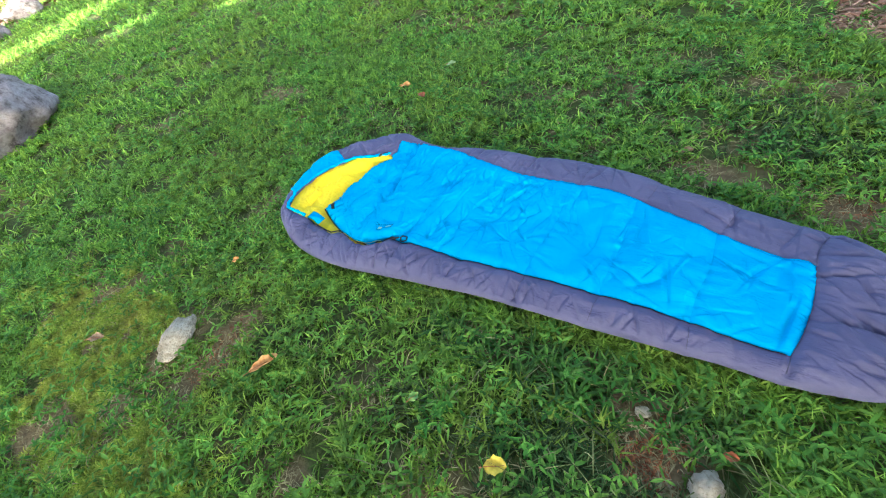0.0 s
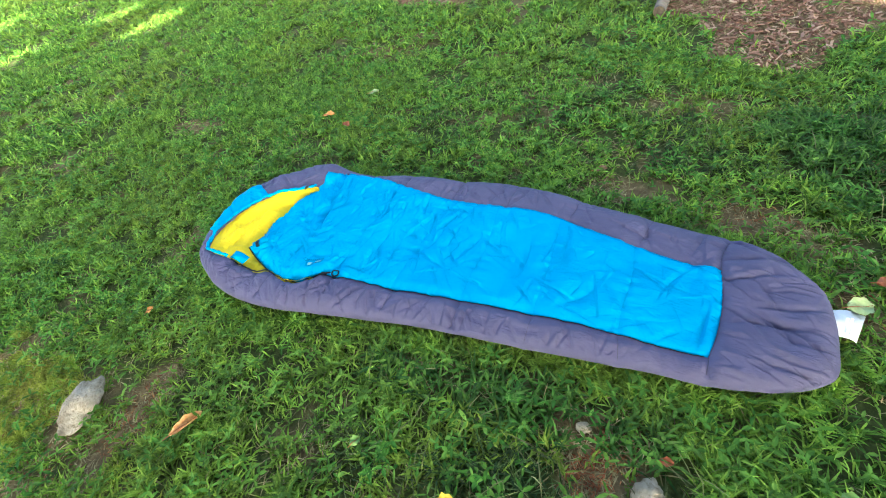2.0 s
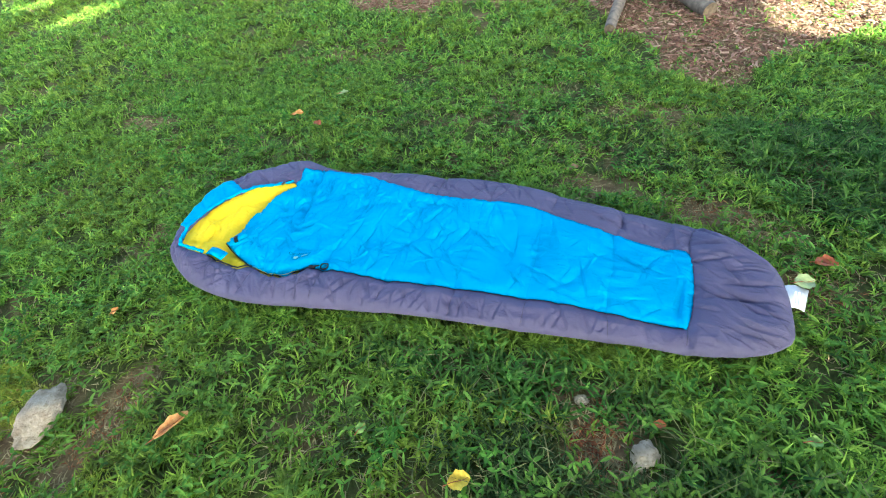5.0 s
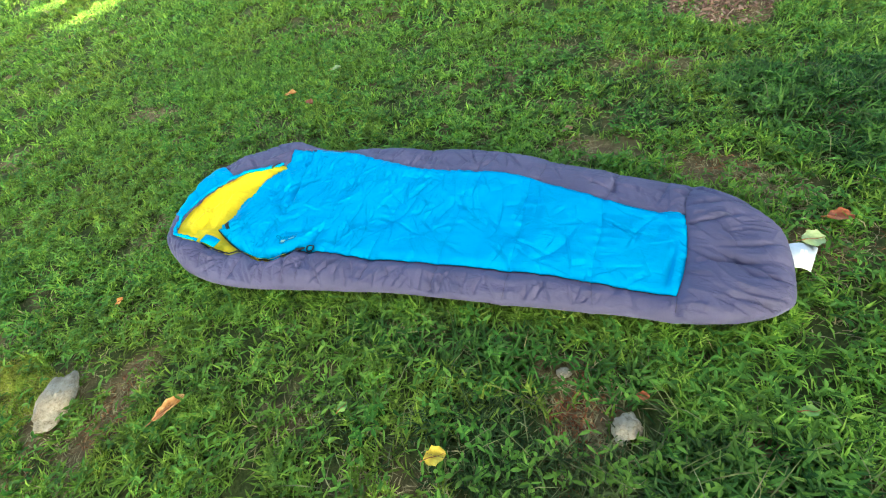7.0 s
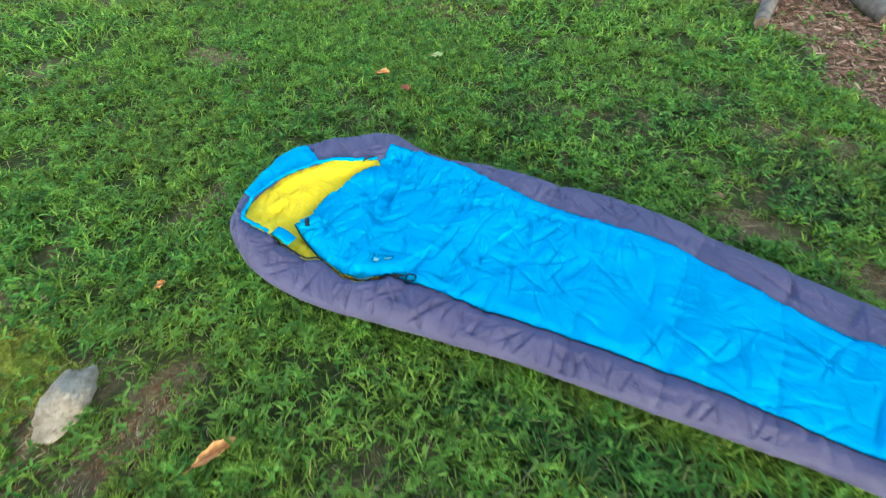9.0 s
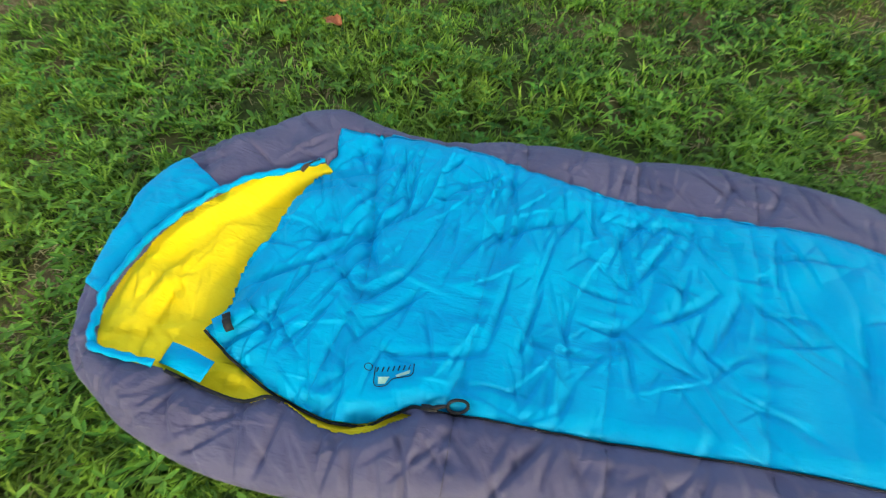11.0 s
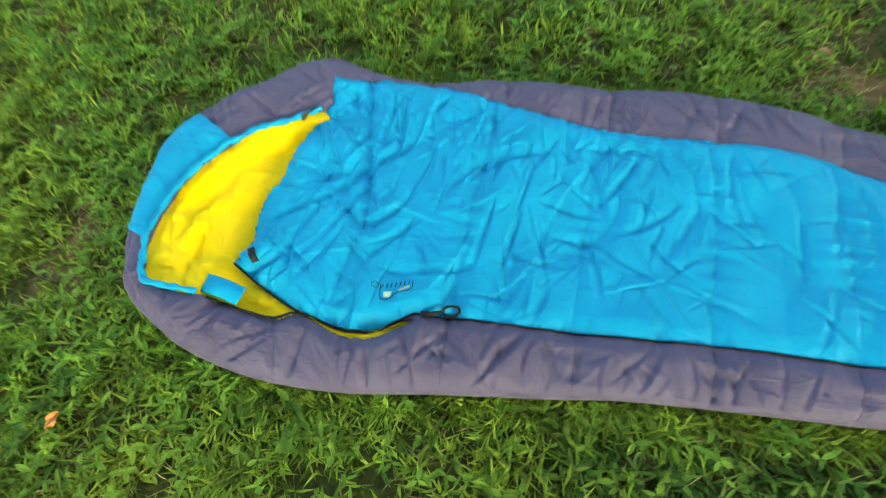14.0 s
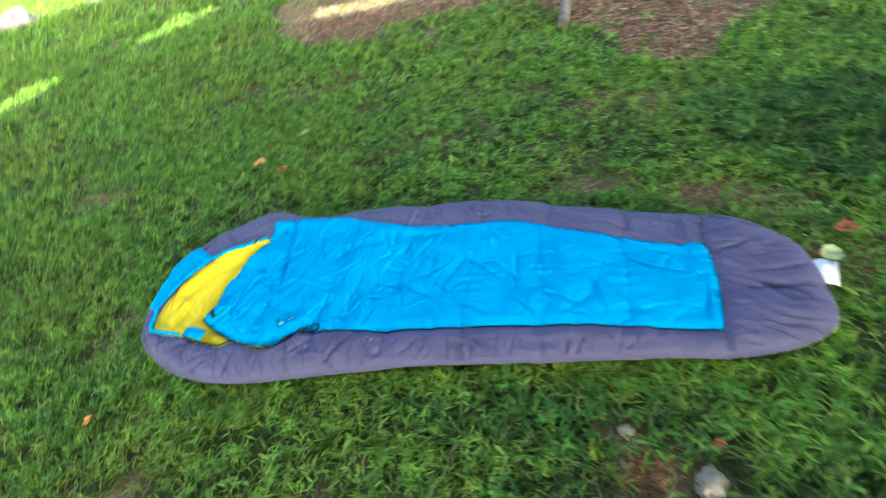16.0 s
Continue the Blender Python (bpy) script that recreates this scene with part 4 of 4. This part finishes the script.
# ---- stones ----
def stone_mesh(name, size, seed, material, flat=0.0, detail=3, rough=0.22, planes=0):
    bm = bmesh.new()
    bmesh.ops.create_icosphere(bm, subdivisions=detail, radius=1)
    cut = random.Random(seed)
    facets = [(Vector((cut.uniform(-1, 1), cut.uniform(-1, 1), cut.uniform(-0.4, 1))).normalized(), cut.uniform(0.62, 0.85)) for _ in range(planes)]
    for v in bm.verts:
        p = v.co.copy()
        for nrm, dist in facets:
            over = p.dot(nrm) - dist
            if over > 0:
                p -= nrm * over * 0.9
        k = 1 + rough * noise.noise(p * 1.5 + Vector((seed, 0, 0))) + rough * 0.5 * noise.noise(p * 4 + Vector((0, seed, 0))) + rough * 0.25 * noise.noise(p * 9)
        p *= k
        v.co = Vector((p.x * size[0], p.y * size[1], max(p.z, -0.5) * size[2]))
    me = bpy.data.meshes.new(name)
    bm.to_mesh(me)
    bm.free()
    me.materials.append(material)
    me.polygons.foreach_set("use_smooth", [True] * len(me.polygons))
    return me


def stone_thing(name, at, size, turn, seed, material, label, category="stone", **more):
    ob = new(name, stone_mesh(name, size, seed, material, **more))
    ob.matrix_world = pose(*at, 0, 0, turn)
    return tagged(ob, label, category)


stone_thing("flat_stone", (-0.080, -0.512, 0.018), (0.102, 0.060, 0.032), 108, 8, STONE, "pale flat stone half sunk in the lawn", detail=5, planes=4, rough=0.22)
stone_thing("round_stone", (1.710, -0.174, 0.004), (0.040, 0.032, 0.026), 60, 5, STONE, "small pale rounded stone in thin grass", detail=4, planes=3, rough=0.34)
stone_thing("pebble", (1.542, -0.064, 0.004), (0.021, 0.016, 0.011), 10, 20, STONE, "small pale pebble lying in thin grass", "pebble")
stone_thing("boulder", (-3.95, -0.10, 0.13), (0.78, 0.74, 0.35), 20, 11, ROCK, "large grey veined boulder set in the lawn", "boulder", detail=5, planes=1, rough=0.13)
for n, (px, py, sx_, sy_, sz_) in enumerate(((-8.6, 1.7, 0.5, 0.35, 0.3), (-9.4, 2.5, 0.6, 0.4, 0.35), (-8.4, 3.4, 0.45, 0.4, 0.28), (-7.6, 4.9, 0.6, 0.4, 0.32), (-6.6, 5.9, 0.65, 0.45, 0.30), (-5.6, 6.6, 0.4, 0.35, 0.25))):
    tagged(stone_thing("border_stone", (px, py, sz_ * 0.18), (sx_ * 0.65, sy_ * 0.65, sz_ * 0.6), 40 * n, 30 + n, ROCK, "weathered grey stone edging a planting bed", "stone", detail=4, planes=7), group="bed edging")

# ---- logs at the wood-chip bed ----
def log(name, path, radii, label):
    ob = tagged(new(name), label, "log")
    v, f = tube(spline(path, 0.03), np.interp(np.linspace(0, 1, len(spline(path, 0.03))), np.linspace(0, 1, len(radii)), radii), 12, False)
    v = [np.array(p) + 0.004 * np.array(noise.noise_vector(Vector(p) * 9)) for p in v]
    part("bark", mesh_from("bark", v, f, WOOD), ob)
    c = np.mean(v[:12], axis=0)
    part("cut_end", mesh_from("cut_end", [*v[:12], c], [(k, (k + 1) % 12, 12) for k in range(12)], WOOD_CUT), ob, "brown sawn end")
    return ob


log("log", [(1.545, 2.50, 0.045), (1.555, 2.60, 0.055), (1.58, 2.78, 0.075), (1.615, 3.05, 0.11), (1.66, 3.4, 0.16)], (0.036, 0.040, 0.042, 0.046), "weathered grey-brown log resting on the wood chips")
log("log", [(2.17, 2.82, 0.052), (2.11, 2.93, 0.060), (2.03, 3.09, 0.075), (1.86, 3.40, 0.09), (1.70, 3.75, 0.11)], (0.050, 0.056, 0.060, 0.066), "thick weathered log lying on the wood chips")


# ---- fallen leaves ----
def fallen_leaf(name, at, length, width, turn, curl, material, label, lift=0.03):
    """A leaf blade, curled along its length, with a stalk and a midrib."""
    ob = tagged(new(name), label, "leaf", group="fallen leaves")
    nu, nv = 11, 7
    v, f = [], []
    for i in range(nu):
        u = i / (nu - 1)
        half = width * 0.5 * (math.sin(math.pi * min(u * 0.94 + 0.03, 1)) ** 0.75) * (1 + 0.12 * math.sin(u * 19 + turn))
        for j in range(nv):
            s = (j / (nv - 1) * 2 - 1)
            ang = s * curl
            r = half / max(curl, 0.05)
            v.append((length * (u - 0.5), r * math.sin(ang), r * (1 - math.cos(ang)) + 0.10 * length * (u - 0.5) ** 2 + 0.004 * math.sin(7 * u + 3 * s)))
    for i in range(nu - 1):
        for j in range(nv - 1):
            a = i * nv + j
            f.append((a, a + nv, a + nv + 1, a + 1))
    v2 = [(x, y, z - 0.0008) for x, y, z in v]
    m = len(v)
    f += [tuple(m + k for k in reversed(q)) for q in f]
    part("blade", mesh_from("blade", v + v2, f, material), ob)
    line = [(length * (u - 0.5), 0, 0.10 * length * (u - 0.5) ** 2 + 0.0012 + 0.004 * math.sin(7 * u)) for u in np.linspace(-0.22, 0.95, 12)]
    part("stalk", mesh_from("stalk", *tube(line, np.linspace(0.0014, 0.0006, 12), 5), LEAF_RED), ob)
    ob.matrix_world = pose(at[0], at[1], lift, random.uniform(-14, 14), random.uniform(-10, 10), turn)
    return ob


fallen_leaf("fallen_leaf", (0.396, -0.432), 0.105, 0.055, 66, 1.7, LEAF_TAN, "curled tan dry leaf lying on the grass", 0.040)
fallen_leaf("fallen_leaf", (1.258, -0.367), 0.060, 0.052, 30, 0.7, LEAF_YELLOW, "bright yellow fallen leaf on the grass", 0.044)
fallen_leaf("fallen_leaf", (-0.116, 1.264), 0.066, 0.050, 20, 0.8, LEAF_ORANGE, "orange dry leaf lying on the grass", 0.046)
fallen_leaf("fallen_leaf", (0.052, 1.183), 0.060, 0.045, -20, 0.9, LEAF_RED, "russet dry leaf lying in the grass", 0.044)
fallen_leaf("fallen_leaf", (0.053, 1.524), 0.060, 0.040, 40, 0.5, LEAF_PALE, "pale green leaf lying on the grass", 0.046)
fallen_leaf("fallen_leaf", (-0.135, -0.125), 0.034, 0.024, 80, 0.8, LEAF_ORANGE, "small orange dry leaf in the grass", 0.032)
fallen_leaf("fallen_leaf", (2.29, 0.592), 0.075, 0.060, 10, 0.9, LEAF_RED, "russet dry leaf lying in thin grass", 0.03)
fallen_leaf("fallen_leaf", (1.744, -0.094), 0.035, 0.028, 10, 1.0, LEAF_RED, "small russet dry leaf in thin grass", 0.022)
fallen_leaf("fallen_leaf", (2.195, 0.478), 0.075, 0.055, 25, 0.5, LEAF_PALE, "pale green leaf beside the white care label", 0.046)
fallen_leaf("fallen_leaf", (0.955, -0.304), 0.035, 0.028, 70, 0.4, LEAF_GREEN, "light green leaf lying on the grass", 0.04)
fallen_leaf("fallen_leaf", (2.102, -0.058), 0.040, 0.030, 15, 0.6, LEAF_GREEN, "light green leaf lying on the grass", 0.04)
fallen_leaf("fallen_leaf", (-0.45, -0.67), 0.070, 0.042, 40, 0.8, LEAF_BROWN, "crumpled brown leaf on bare soil", 0.028)
fallen_leaf("fallen_leaf", (1.43, 1.0), 0.052, 0.033, 15, 0.9, LEAF_BROWN, "brown dry leaf lying in thin grass", 0.03)

# ---- unseen tree, added to cast the shade over the lawn ----
# gaps left in the crown for wanted sun patches: lit place, half sizes, heading
GAPS = [(-2.6, 4.33, 0.14, 0.6, 60), (-3.5, 2.9, 0.16, 0.36, 70), (-4.5, 3.2, 0.12, 0.3, 60), (-4.95, 2.1, 0.12, 0.35, 60), (-3.85, 4.28, 0.05, 0.25, 35), (-6.8, 2.1, 0.38, 1.3, 98), (2.95, 2.88, 0.32, 0.42, 0), (-0.2, 3.85, 0.15, 0.6, 0), (0.92, 2.06, -0.085, 0.06, 60)]


def in_gap(x, y):
    out = np.zeros(len(x), bool)
    for px, py, rx, ry, turn in GAPS:
        c, s = math.cos(radians(turn)), math.sin(radians(turn))
        u, v = (x - px) * c + (y - py) * s, -(x - px) * s + (y - py) * c
        out |= (u / (ry + 0.15)) ** 2 + (v / (rx + 0.15)) ** 2 < 1
    return out


tree = tagged(new("tree"), "tall broad-leaved tree, added out of view to shade the lawn", "tree")
tree.location = (5.6, -6.2, 0)
v, f = tube(spline([(0, 0, -0.1), (0.02, 0.03, 0.5), (0.1, 0.0, 2.0), (0.0, 0.1, 4.0), (-0.2, 0.0, 6.0), (-0.3, 0.1, 8.2)], 0.25), np.linspace(0.30, 0.09, len(spline([(0, 0, -0.1), (0.02, 0.03, 0.5), (0.1, 0.0, 2.0), (0.0, 0.1, 4.0), (-0.2, 0.0, 6.0), (-0.3, 0.1, 8.2)], 0.25))), 14)
trunk = part("trunk", mesh_from("trunk", v, f, BARK), tree)
limb_rng = random.Random(5)
for k in range(11):
    a, z0 = k * 2.4, 3.2 + 0.42 * k
    reach = limb_rng.uniform(3.0, 5.0)
    line = spline([(0, 0, z0), (math.cos(a) * reach * 0.4, math.sin(a) * reach * 0.4, z0 + 0.9), (math.cos(a) * reach, math.sin(a) * reach, z0 + 1.5 + limb_rng.uniform(0, 1))], 0.3)
    part("limb", mesh_from("limb", *tube(line, np.linspace(0.10, 0.02, len(line)), 8), BARK), tree)
n = 84000
r, a = np.sqrt(rng.random(n)), rng.uniform(0, 6.28, n)
cx, cy = 10.0 * r * np.cos(a) - 0.6, 6.2 * r * np.sin(a) + 0.9
cz = rng.uniform(4.4, 6.2, n) + 1.2 * (1 - r)
gxp = cx + 5.6 - SUN_DIR.x / SUN_DIR.z * cz
gyp = cy - 6.2 - SUN_DIR.y / SUN_DIR.z * cz
# crown trimmed by its ground shadow so the left gets more sky
shade = ~in_gap(gxp, gyp) & (gyp > np.where(gxp < -5.0, 0.8, np.where(gxp < -2.0, -1.9, -5.0)) + 0.5 * vnoise(gxp, gyp, 0.9, 97))
cx, cy, cz = cx[shade], cy[shade], cz[shade]
n = len(cx)
a, tilt = rng.uniform(0, 6.28, n), rng.normal(0, 0.5, n)
L, W = rng.uniform(0.10, 0.20, n), rng.uniform(0.07, 0.13, n)
d = np.column_stack([np.cos(a) * np.cos(tilt), np.sin(a) * np.cos(tilt), np.sin(tilt)]) * L[:, None]
s = np.column_stack([-np.sin(a), np.cos(a), rng.normal(0, 0.35, n)]) * W[:, None]
c = np.column_stack([cx, cy, cz])
v = np.stack([c - d, c + s, c + d, c - s], 1).reshape(-1, 3)
loops = (np.arange(n)[:, None] * 4 + np.array([[0, 1, 2, 0, 2, 3]])).ravel()
crown = part("crown", mesh_fast("crown", v, loops, np.full(2 * n, 3), TREE_LEAF), tree, "dense green crown of small leaves, gaps and edge set to shape the shade")
tagged(crown, kind="stuff")
